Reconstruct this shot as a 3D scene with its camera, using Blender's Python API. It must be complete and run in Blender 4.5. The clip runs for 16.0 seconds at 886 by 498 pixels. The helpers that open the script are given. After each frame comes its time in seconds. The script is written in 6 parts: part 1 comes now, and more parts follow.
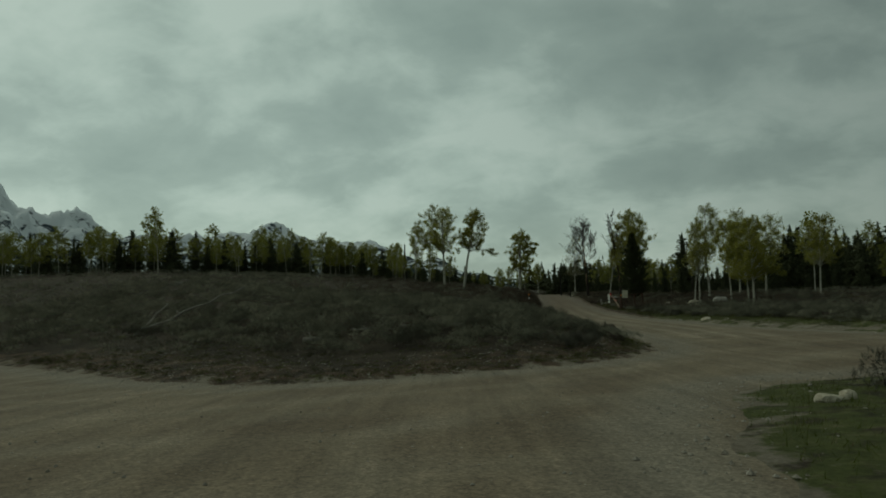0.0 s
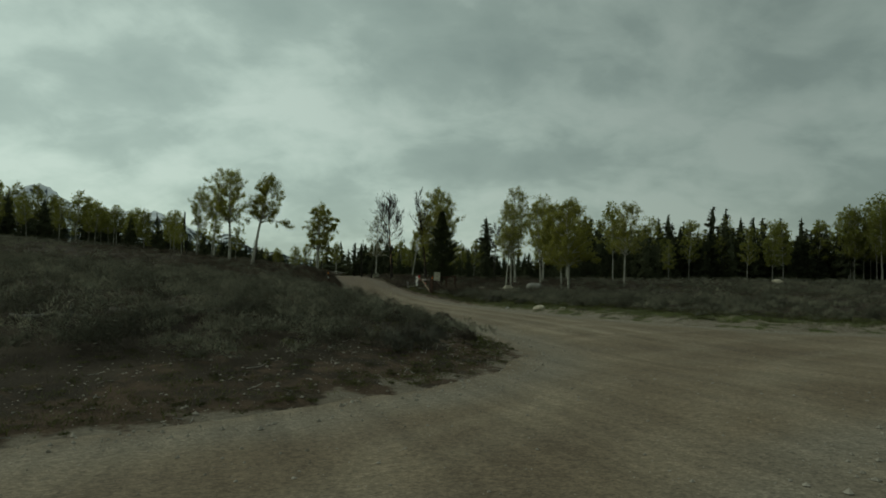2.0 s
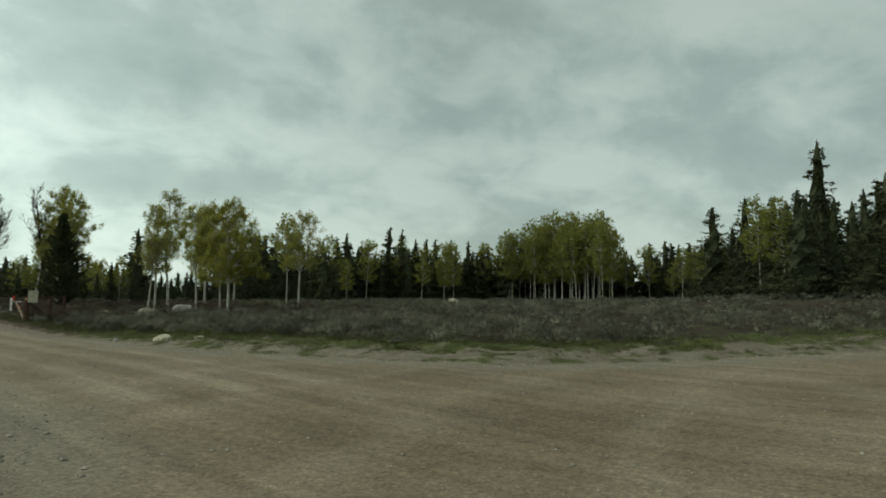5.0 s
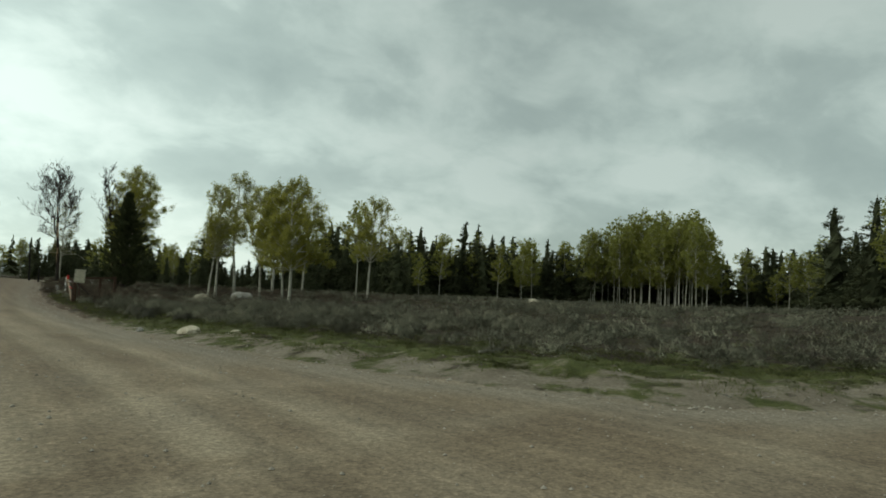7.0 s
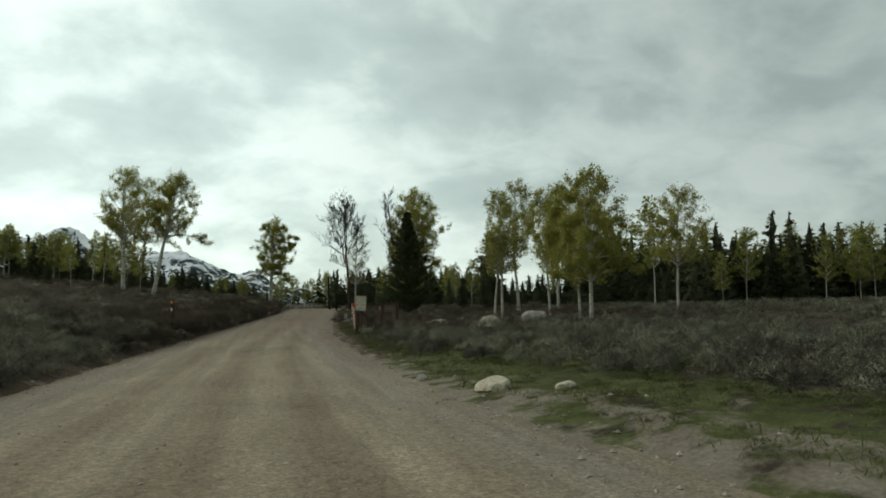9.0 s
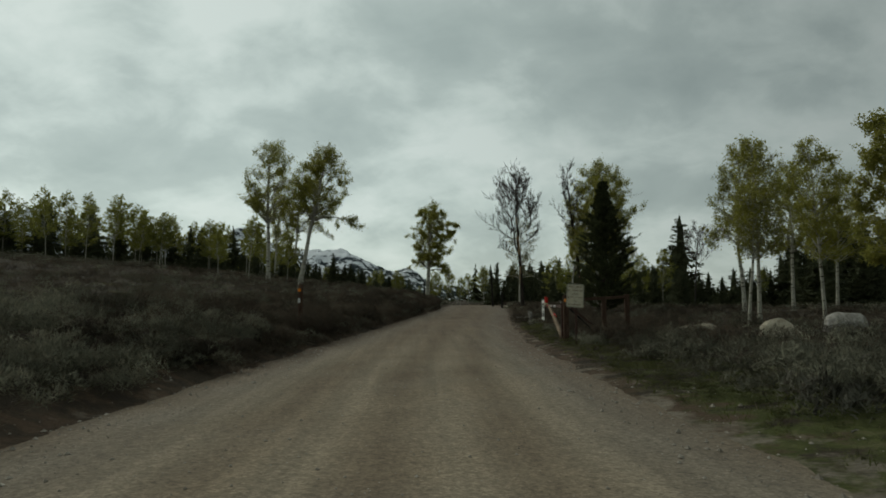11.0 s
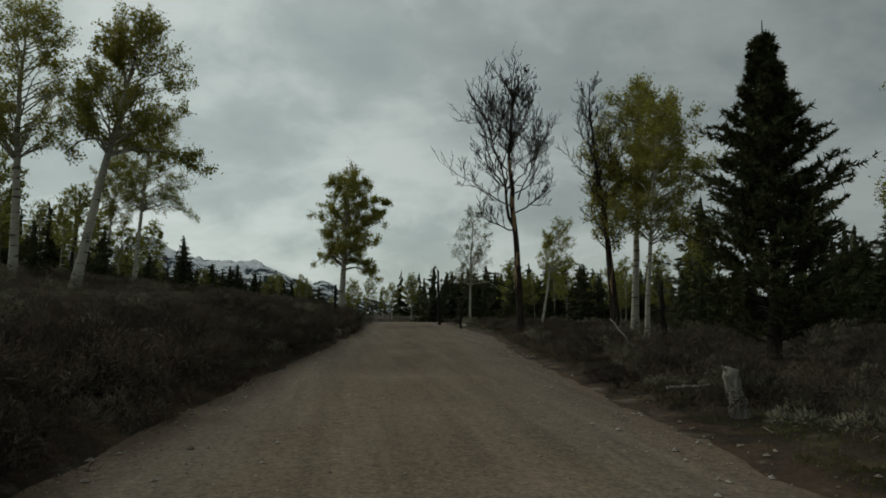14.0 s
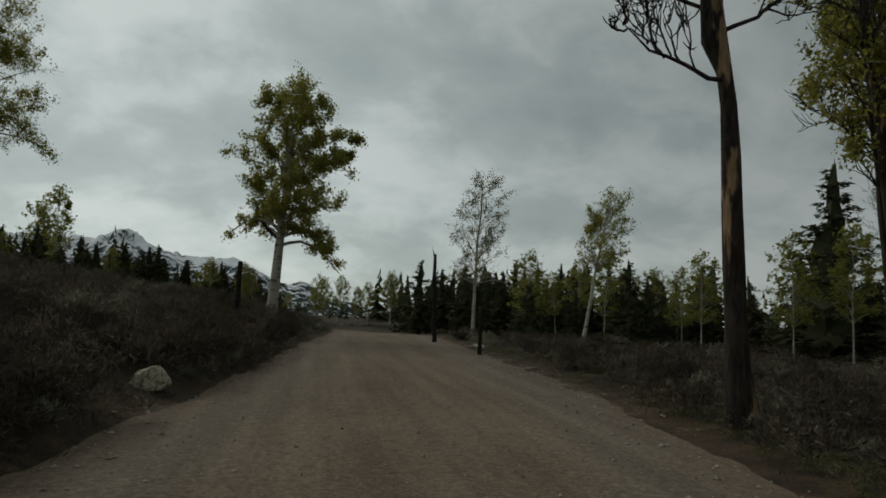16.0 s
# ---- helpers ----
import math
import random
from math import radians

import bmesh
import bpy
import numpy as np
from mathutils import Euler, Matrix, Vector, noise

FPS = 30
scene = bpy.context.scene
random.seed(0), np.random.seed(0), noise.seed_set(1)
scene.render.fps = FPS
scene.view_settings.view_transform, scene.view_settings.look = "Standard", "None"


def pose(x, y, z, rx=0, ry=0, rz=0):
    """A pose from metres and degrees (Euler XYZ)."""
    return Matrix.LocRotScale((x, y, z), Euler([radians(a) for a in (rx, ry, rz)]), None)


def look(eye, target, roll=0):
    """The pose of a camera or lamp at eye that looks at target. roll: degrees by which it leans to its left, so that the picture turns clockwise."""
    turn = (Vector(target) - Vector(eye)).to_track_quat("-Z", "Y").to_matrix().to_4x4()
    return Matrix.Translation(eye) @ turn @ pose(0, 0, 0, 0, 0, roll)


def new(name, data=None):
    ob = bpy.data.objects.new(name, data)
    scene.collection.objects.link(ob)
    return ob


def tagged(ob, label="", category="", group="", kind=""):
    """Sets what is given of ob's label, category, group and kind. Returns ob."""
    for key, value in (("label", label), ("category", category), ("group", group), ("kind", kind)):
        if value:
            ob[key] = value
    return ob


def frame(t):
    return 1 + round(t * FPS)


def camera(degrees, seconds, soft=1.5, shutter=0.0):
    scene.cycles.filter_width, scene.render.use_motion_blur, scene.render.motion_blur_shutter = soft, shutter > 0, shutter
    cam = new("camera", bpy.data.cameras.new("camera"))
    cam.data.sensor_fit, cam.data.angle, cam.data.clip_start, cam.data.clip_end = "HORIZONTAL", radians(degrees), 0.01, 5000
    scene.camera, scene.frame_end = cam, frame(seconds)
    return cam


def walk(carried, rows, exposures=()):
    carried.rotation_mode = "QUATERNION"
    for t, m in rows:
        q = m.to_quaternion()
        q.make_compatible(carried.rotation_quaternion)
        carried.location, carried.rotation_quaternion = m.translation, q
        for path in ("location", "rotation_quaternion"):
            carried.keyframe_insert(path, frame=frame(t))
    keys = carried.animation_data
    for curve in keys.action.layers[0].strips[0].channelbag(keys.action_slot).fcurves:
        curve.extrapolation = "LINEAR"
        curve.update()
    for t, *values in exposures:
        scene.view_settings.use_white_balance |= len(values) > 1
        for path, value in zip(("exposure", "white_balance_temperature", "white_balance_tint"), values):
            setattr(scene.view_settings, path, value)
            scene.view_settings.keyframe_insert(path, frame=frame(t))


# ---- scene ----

cam = camera(66.4, 16.0, soft=1.75)
PATH = [
    (0.0, 0.282, -0.061, 2.501, 0.39, 3.48, 1.72),
    (0.5, 0.272, 2.580, 2.415, -2.52, 2.84, 1.46),
    (1.0, 0.390, 5.170, 2.318, -6.65, 2.68, 0.90),
    (1.5, 0.683, 7.621, 2.221, -11.47, 2.19, 0.47),
    (2.0, 1.221, 10.018, 2.120, -16.68, 1.81, -0.49),
    (2.5, 2.167, 12.324, 1.984, -22.65, 1.62, -0.90),
    (3.0, 3.170, 14.102, 1.897, -28.47, 2.07, -1.77),
    (3.5, 4.483, 15.751, 1.812, -33.68, 2.76, -1.40),
    (4.0, 5.644, 17.017, 1.752, -37.96, 3.06, -0.54),
    (4.2, 6.094, 17.495, 1.737, -39.06, 3.11, -0.50),
    (4.5, 6.619, 18.267, 1.701, -40.85, 3.40, -0.24),
    (5.0, 7.487, 19.329, 1.662, -43.30, 3.98, -0.11),
    (5.5, 8.316, 20.342, 1.613, -44.36, 3.97, -0.13),
    (6.0, 9.124, 21.464, 1.564, -43.72, 3.30, -0.37),
    (6.3, 9.579, 22.225, 1.558, -42.66, 2.87, -0.48),
    (6.5, 9.970, 22.803, 1.539, -41.53, 2.65, -0.09),
    (7.0, 10.950, 24.394, 1.501, -37.32, 3.77, -2.55),
    (7.5, 11.985, 25.959, 1.452, -31.79, 4.58, 0.33),
    (8.0, 12.752, 28.288, 1.566, -26.96, 4.63, -0.96),
    (8.5, 13.163, 30.516, 1.531, -20.92, 4.21, 0.78),
    (9.0, 13.207, 32.902, 1.569, -14.53, 4.49, 1.00),
    (9.5, 13.291, 35.610, 1.513, -8.60, 4.65, 1.18),
    (10.0, 13.256, 38.530, 1.482, -4.58, 4.91, 1.41),
    (10.2, 13.142, 40.016, 1.497, -3.73, 5.03, 1.12),
    (10.5, 13.040, 41.958, 1.468, -2.52, 4.92, 0.37),
    (11.0, 12.811, 45.451, 1.389, -1.90, 4.46, 0.06),
    (11.5, 12.602, 49.315, 1.320, -2.82, 4.46, 0.08),
    (12.0, 12.512, 53.568, 1.291, -4.32, 5.13, 0.58),
    (12.3, 12.541, 56.270, 1.291, -4.99, 5.54, 1.32),
    (12.5, 12.642, 58.072, 1.309, -5.22, 5.61, 1.00),
    (13.0, 12.704, 62.733, 1.354, -6.64, 5.66, 0.49),
    (13.5, 13.025, 67.775, 1.435, -7.67, 5.92, 0.41),
    (14.0, 13.312, 72.729, 1.549, -8.88, 5.62, -0.18),
    (14.5, 13.836, 78.042, 1.591, -9.83, 6.00, -0.86),
    (15.0, 14.317, 83.200, 1.686, -10.36, 5.92, -1.35),
    (15.5, 14.904, 88.166, 1.694, -10.79, 6.03, -1.83),
    (16.0, 15.600, 93.416, 1.788, -10.67, 6.20, -2.44),
]

EXPOSURES = [(0.0, 0.1, 6500, -10.5), (2.0, 0.44, 6500, -8.5), (3.5, 0.95, 6500, -6), (7.0, 1.28, 6500, -2), (9.0, 1.24, 6500, 2), (9.5, 1.14, 6500, 3.5), (10.2, 0.87, 6500, 3.5), (12.5, 0.34, 6500, 3), (13.5, 0.36, 6500, 5.5), (14.5, 0.4, 6500, 8), (16.0, 0.4, 6500, 9.5)]
PACE = 0.8      # the plan below is laid out in paces of 0.8 m
walk(cam, [(t, pose(PACE * x, PACE * y, PACE * z, 90 + pitch, roll, yaw)) for t, x, y, z, yaw, pitch, roll in PATH], EXPOSURES)

# ---- sky and sun ----
SUN_AZ, SUN_EL = 48.0, 42.0       # degrees to the left of +y, degrees up
CLOUDS = (3.1, 7.4, 0.0)          # where the cloud pattern begins


def nd(nt, kind, **vals):
    n = nt.nodes.new(kind)
    for k, v in vals.items():
        if k in n.inputs:
            n.inputs[k].default_value = v
        else:
            setattr(n, k, v)
    return n


def towards(az, el):
    """A direction from degrees to the left of +y and degrees up."""
    return Vector((-math.sin(radians(az)) * math.cos(radians(el)), math.cos(radians(az)) * math.cos(radians(el)), math.sin(radians(el))))


def grey_ramp(nt, src, stops):
    r = nd(nt, "ShaderNodeValToRGB")
    e = r.color_ramp.elements
    (e[0].position, c0), (e[1].position, c1) = stops[0], stops[-1]
    e[0].color, e[1].color = (c0, c0, c0, 1), (c1, c1, c1, 1)
    for p, c in stops[1:-1]:
        e.new(p).color = (c, c, c, 1)
    nt.links.new(src, r.inputs[0])
    return r.outputs[0]


def sky_world():
    """A broken deck of grey cloud, seen in perspective, brightest low down towards the hidden sun."""
    w = bpy.data.worlds.new("overcast_sky")
    scene.world = w
    w.use_nodes = True
    nt = w.node_tree
    nt.nodes.clear()
    L = nt.links.new

    def math_node(op, a, b=None, c=None):
        n = nd(nt, "ShaderNodeMath", operation=op)
        for i, v in enumerate((a, b, c)):
            if v is None:
                continue
            if isinstance(v, (int, float)):
                n.inputs[i].default_value = v
            else:
                L(v, n.inputs[i])
        return n.outputs[0]

    def dot(d):
        n = nd(nt, "ShaderNodeVectorMath", operation="DOT_PRODUCT")
        L(tc.outputs["Generated"], n.inputs[0])
        n.inputs[1].default_value = d
        return n.outputs["Value"]

    out = nd(nt, "ShaderNodeOutputWorld")
    bg = nd(nt, "ShaderNodeBackground", Strength=1.05)
    tc = nd(nt, "ShaderNodeTexCoord")
    sep = nd(nt, "ShaderNodeSeparateXYZ")
    L(tc.outputs["Generated"], sep.inputs[0])
    # the deck lies flat overhead: bearings spread out with height
    rise = math_node("ADD", math_node("ABSOLUTE", sep.outputs[2]), 0.45)
    deck = nd(nt, "ShaderNodeCombineXYZ")
    for i in (0, 1):
        L(math_node("DIVIDE", sep.outputs[i], rise), deck.inputs[i])
    mp = nd(nt, "ShaderNodeMapping")
    mp.inputs["Location"].default_value = CLOUDS
    mp.inputs["Rotation"].default_value = (0, 0, radians(28))
    mp.inputs["Scale"].default_value = (0.9, 1.0, 1.0)
    L(deck.outputs[0], mp.inputs[0])
    big = nd(nt, "ShaderNodeTexNoise", Scale=2.3, Detail=9.0, Roughness=0.5, Distortion=0.2)
    small = nd(nt, "ShaderNodeTexNoise", Scale=6.4, Detail=9.0, Roughness=0.55, Distortion=0.3)
    for n in (big, small):
        L(mp.outputs[0], n.inputs["Vector"])
    mixed = math_node("ADD", math_node("MULTIPLY", big.outputs[0], 0.62), math_node("MULTIPLY", small.outputs[0], 0.38))
    ramp = nd(nt, "ShaderNodeValToRGB")
    e = ramp.color_ramp.elements
    e[0].position, e[0].color = 0.34, (0.36, 0.414, 0.396, 1)
    e[1].position, e[1].color = 0.70, (0.62, 0.67, 0.643, 1)
    for p, c in ((0.45, (0.43, 0.487, 0.465)), (0.52, (0.54, 0.60, 0.572)), (0.58, (0.615, 0.667, 0.64))):
        e.new(p).color = (*c, 1)
    L(mixed, ramp.inputs[0])
    half = math_node("MULTIPLY_ADD", dot(towards(40, 10)), 0.5, 0.5)
    glow = grey_ramp(nt, half, [(0.0, 0.24), (0.45, 0.33), (0.65, 0.44), (0.78, 0.545), (0.9, 0.65), (1.0, 0.71)])
    # a heavier bank of cloud to the right of the road, a break beyond it
    heavy = grey_ramp(nt, dot(towards(-38, 27)), [(0.84, 1.0), (0.93, 0.9), (0.99, 0.8)])
    open_ = grey_ramp(nt, dot(towards(-63, 13)), [(0.95, 0.0), (1.0, 0.16)])
    low = grey_ramp(nt, sep.outputs[2], [(0.0, 1.06), (0.12, 1.03), (0.3, 0.99), (1.0, 1.0)])
    fac = math_node("MULTIPLY", math_node("MULTIPLY", glow, low), math_node("ADD", heavy, open_))
    cl = nd(nt, "ShaderNodeVectorMath", operation="SCALE")
    L(ramp.outputs[0], cl.inputs[0])
    L(fac, cl.inputs["Scale"])
    sky = nd(nt, "ShaderNodeTexSky", sky_type="NISHITA", sun_disc=False)
    sky.sun_elevation, sky.sun_rotation = radians(SUN_EL), radians(-SUN_AZ)
    blue = nd(nt, "ShaderNodeVectorMath", operation="SCALE")
    L(sky.outputs[0], blue.inputs[0])
    blue.inputs["Scale"].default_value = 0.05
    both = nd(nt, "ShaderNodeMix", data_type="RGBA")
    both.inputs[0].default_value = 0.9
    L(blue.outputs[0], both.inputs[6])
    L(cl.outputs[0], both.inputs[7])
    L(both.outputs[2], bg.inputs[0])
    L(bg.outputs[0], out.inputs[0])


sky_world()
sun_data = bpy.data.lights.new("sun", "SUN")
sun_data.energy, sun_data.angle, sun_data.color = 0.5, radians(25), (1.0, 0.96, 0.88)
sun_ob = new("sun", sun_data)
sun_ob.matrix_world = look((-200 * math.sin(radians(SUN_AZ)), 200 * math.cos(radians(SUN_AZ)), 200 * math.tan(radians(SUN_EL))), (0, 0, 0))


# ---- materials ----
def material(name, rough=0.9, spec=0.2):
    m = bpy.data.materials.new(name)
    m.use_nodes = True
    nt = m.node_tree
    b = nt.nodes["Principled BSDF"]
    b.inputs["Roughness"].default_value = rough
    b.inputs["Specular IOR Level"].default_value = spec
    return m, nt, b


def noise_col(nt, vec, scale, stops, detail=4.0, rough=0.6, dist=0.0):
    n = nd(nt, "ShaderNodeTexNoise", Scale=scale, Detail=detail, Roughness=rough, Distortion=dist)
    if vec is not None:
        nt.links.new(vec, n.inputs["Vector"])
    r = nd(nt, "ShaderNodeValToRGB")
    e = r.color_ramp.elements
    e[0].position, e[0].color = stops[0][0], (*stops[0][1], 1)
    e[1].position, e[1].color = stops[-1][0], (*stops[-1][1], 1)
    for p, c in stops[1:-1]:
        e.new(p).color = (*c, 1)
    nt.links.new(n.outputs[0], r.inputs[0])
    return n, r


def mix_rgb(nt, a, b, fac, mode="MIX"):
    m = nd(nt, "ShaderNodeMix", data_type="RGBA", blend_type=mode)
    for src, i in ((fac, 0), (a, 6), (b, 7)):
        if isinstance(src, (int, float)):
            m.inputs[i].default_value = src
        elif isinstance(src, tuple):
            m.inputs[i].default_value = (*src, 1)
        else:
            nt.links.new(src, m.inputs[i])
    return m.outputs[2]


def bump(nt, bsdf, height, strength, distance):
    b = nd(nt, "ShaderNodeBump", Strength=strength, Distance=distance)
    nt.links.new(height, b.inputs["Height"])
    nt.links.new(b.outputs[0], bsdf.inputs["Normal"])


def coords(nt, kind="Object"):
    return nd(nt, "ShaderNodeTexCoord").outputs[kind]


def foliage_mat(name, dark, light, through_col, translucent=0.35, tone=False):
    """Leaves: colour varies leaf by leaf and tree by tree, with light coming through."""
    m, nt, b = material(name, 0.8, 0.08)
    geo = nd(nt, "ShaderNodeNewGeometry")
    inf = nd(nt, "ShaderNodeObjectInfo")
    leaf = geo.outputs["Random Per Island"]
    if tone:
        # sprays of one bush differ little
        lf = nd(nt, "ShaderNodeMapRange")
        lf.inputs["To Min"].default_value, lf.inputs["To Max"].default_value = 0.3, 0.7
        nt.links.new(leaf, lf.inputs["Value"])
        leaf = lf.outputs[0]
    c = mix_rgb(nt, dark, light, leaf)
    hue = nd(nt, "ShaderNodeMapRange")
    hue.inputs["To Min"].default_value, hue.inputs["To Max"].default_value = 0.82, 1.18
    nt.links.new(inf.outputs["Random"], hue.inputs["Value"])
    sc = nd(nt, "ShaderNodeVectorMath", operation="SCALE")
    nt.links.new(c, sc.inputs[0])
    nt.links.new(hue.outputs[0], sc.inputs["Scale"])
    col = sc.outputs[0]
    if tone:
        _, gr = noise_col(nt, coords(nt), 17.0, [(0.3, (0.86, 0.86, 0.86)), (0.7, (1.12, 1.12, 1.12))], 4, 0.6)
        col = mix_rgb(nt, col, gr.outputs[0], 1.0, "MULTIPLY")
        # each bush of a joined growth has its own shade of leaf
        ta = nd(nt, "ShaderNodeAttribute", attribute_name="tone")
        t2 = nd(nt, "ShaderNodeVectorMath", operation="SCALE")
        nt.links.new(col, t2.inputs[0])
        nt.links.new(ta.outputs["Fac"], t2.inputs["Scale"])
        col = t2.outputs[0]
        # fine sprays catch the light together, by the side of the bush that they stand on
        face = nd(nt, "ShaderNodeAttribute", attribute_name="face")
        turn = nd(nt, "ShaderNodeVectorTransform", vector_type="NORMAL", convert_from="OBJECT", convert_to="WORLD")
        nt.links.new(face.outputs["Vector"], turn.inputs[0])
        nt.links.new(turn.outputs[0], b.inputs["Normal"])
    nt.links.new(col, b.inputs["Base Color"])
    if translucent > 0:
        tr = nd(nt, "ShaderNodeBsdfTranslucent")
        tr.inputs[0].default_value = (*through_col, 1)
        if tone:
            nt.links.new(turn.outputs[0], tr.inputs["Normal"])
        mx = nd(nt, "ShaderNodeMixShader")
        mx.inputs[0].default_value = translucent
        nt.links.new(b.outputs[0], mx.inputs[1])
        nt.links.new(tr.outputs[0], mx.inputs[2])
        nt.links.new(mx.outputs[0], nt.nodes["Material Output"].inputs["Surface"])
    return m


def gravel_mat():
    m, nt, b = material("gravel", 0.95, 0.15)
    co = coords(nt)
    _, broad = noise_col(nt, co, 0.22, [(0.3, (0.135, 0.102, 0.070)), (0.55, (0.178, 0.140, 0.097)), (0.75, (0.242, 0.193, 0.136))], 3)
    # wheel tracks drawn out along the direction of travel
    at = nd(nt, "ShaderNodeAttribute", attribute_name="track")
    col = mix_rgb(nt, broad.outputs[0], (0.279, 0.235, 0.172), at.outputs["Fac"])
    loose = nd(nt, "ShaderNodeAttribute", attribute_name="loose")
    col = mix_rgb(nt, col, (0.207, 0.181, 0.144), loose.outputs["Fac"])
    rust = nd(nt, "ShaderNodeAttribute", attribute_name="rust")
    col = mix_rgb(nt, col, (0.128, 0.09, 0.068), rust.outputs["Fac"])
    stone = nd(nt, "ShaderNodeTexVoronoi", Scale=24.0, Randomness=1.0)
    nt.links.new(co, stone.inputs["Vector"])
    sps = nd(nt, "ShaderNodeSeparateColor")
    nt.links.new(stone.outputs["Color"], sps.inputs[0])
    srm = nd(nt, "ShaderNodeMapRange")
    srm.inputs["To Min"].default_value, srm.inputs["To Max"].default_value = 0.87, 1.13
    nt.links.new(sps.outputs[1], srm.inputs["Value"])
    ssc = nd(nt, "ShaderNodeVectorMath", operation="SCALE")
    nt.links.new(col, ssc.inputs[0])
    nt.links.new(srm.outputs[0], ssc.inputs["Scale"])
    col = ssc.outputs[0]
    vor = nd(nt, "ShaderNodeTexVoronoi", Scale=42.0, Randomness=1.0)
    nt.links.new(co, vor.inputs["Vector"])
    _, fine = noise_col(nt, co, 9.0, [(0.35, (0.68, 0.67, 0.66)), (0.65, (1.27, 1.25, 1.21))], 10, 0.78)
    col = mix_rgb(nt, col, fine.outputs[0], 0.85, "MULTIPLY")
    # fine drawn-out streaks of driven gravel
    mp = nd(nt, "ShaderNodeMapping")
    mp.inputs["Rotation"].default_value = (0, 0, radians(4))
    mp.inputs["Scale"].default_value = (2.6, 0.12, 1.0)
    nt.links.new(co, mp.inputs[0])
    _, streak = noise_col(nt, mp.outputs[0], 1.0, [(0.35, (0.8, 0.79, 0.78)), (0.65, (1.16, 1.15, 1.13))], 5, 0.6)
    col = mix_rgb(nt, col, streak.outputs[0], 0.8, "MULTIPLY")
    peb = nd(nt, "ShaderNodeMapRange")
    peb.inputs["To Min"].default_value, peb.inputs["To Max"].default_value = 0.76, 1.24
    sepc = nd(nt, "ShaderNodeSeparateColor")
    nt.links.new(vor.outputs["Color"], sepc.inputs[0])
    nt.links.new(sepc.outputs[0], peb.inputs["Value"])
    sc = nd(nt, "ShaderNodeVectorMath", operation="SCALE")
    nt.links.new(col, sc.inputs[0])
    nt.links.new(peb.outputs[0], sc.inputs["Scale"])
    nt.links.new(sc.outputs[0], b.inputs["Base Color"])
    bump(nt, b, vor.outputs["Distance"], 0.3, 0.012)
    return m


def ground_mat():
    m, nt, b = material("range_soil", 0.97, 0.1)
    co = coords(nt)
    _, soil = noise_col(nt, co, 0.55, [(0.3, (0.038, 0.03, 0.022)), (0.55, (0.062, 0.049, 0.035)), (0.75, (0.105, 0.084, 0.061))], 6)
    _, green = noise_col(nt, co, 2.2, [(0.3, (0.055, 0.062, 0.022)), (0.55, (0.095, 0.104, 0.037)), (0.75, (0.16, 0.142, 0.078))], 6)
    _, red = noise_col(nt, co, 1.4, [(0.3, (0.062, 0.042, 0.029)), (0.7, (0.125, 0.088, 0.06))], 6)
    _, pale = noise_col(nt, co, 1.1, [(0.3, (0.17, 0.14, 0.105)), (0.7, (0.27, 0.235, 0.185))], 6)
    col = soil.outputs[0]
    for name, src in (("grass", green), ("dirt", red), ("pale", pale)):
        at = nd(nt, "ShaderNodeAttribute", attribute_name=name)
        pn = nd(nt, "ShaderNodeTexNoise", Scale=1.4 if name != "pale" else 1.2, Detail=7.0, Roughness=0.62)
        nt.links.new(co, pn.inputs["Vector"])
        sh = nd(nt, "ShaderNodeMath", operation="MULTIPLY_ADD")
        nt.links.new(pn.outputs[0], sh.inputs[0])
        sh.inputs[1].default_value, sh.inputs[2].default_value = 2.2, -0.6
        ad = nd(nt, "ShaderNodeMath", operation="ADD")
        nt.links.new(at.outputs["Fac"], ad.inputs[0])
        nt.links.new(sh.outputs[0], ad.inputs[1])
        mr = nd(nt, "ShaderNodeMapRange", clamp=True)
        mr.inputs["From Min"].default_value, mr.inputs["From Max"].default_value = 0.86, 1.1
        nt.links.new(ad.outputs[0], mr.inputs["Value"])
        col = mix_rgb(nt, col, src.outputs[0], mr.outputs[0])
    n, fine = noise_col(nt, co, 14.0, [(0.3, (0.6, 0.6, 0.6)), (0.7, (1.35, 1.33, 1.3))], 8, 0.7)
    col = mix_rgb(nt, col, fine.outputs[0], 0.8, "MULTIPLY")
    nt.links.new(col, b.inputs["Base Color"])
    bump(nt, b, n.outputs[0], 0.8, 0.08)
    return m


def rock_mat(name, a, bcol, scale=3.0):
    m, nt, b = material(name, 0.92, 0.2)
    co = coords(nt)
    n, r = noise_col(nt, co, scale, [(0.3, a), (0.7, bcol)], 8, 0.65)
    _, st = noise_col(nt, co, scale * 4, [(0.35, (0.65, 0.63, 0.6)), (0.55, (1.05, 1.05, 1.05))], 6)
    nt.links.new(mix_rgb(nt, r.outputs[0], st.outputs[0], 0.8, "MULTIPLY"), b.inputs["Base Color"])
    bump(nt, b, n.outputs[0], 0.7, 0.06)
    return m


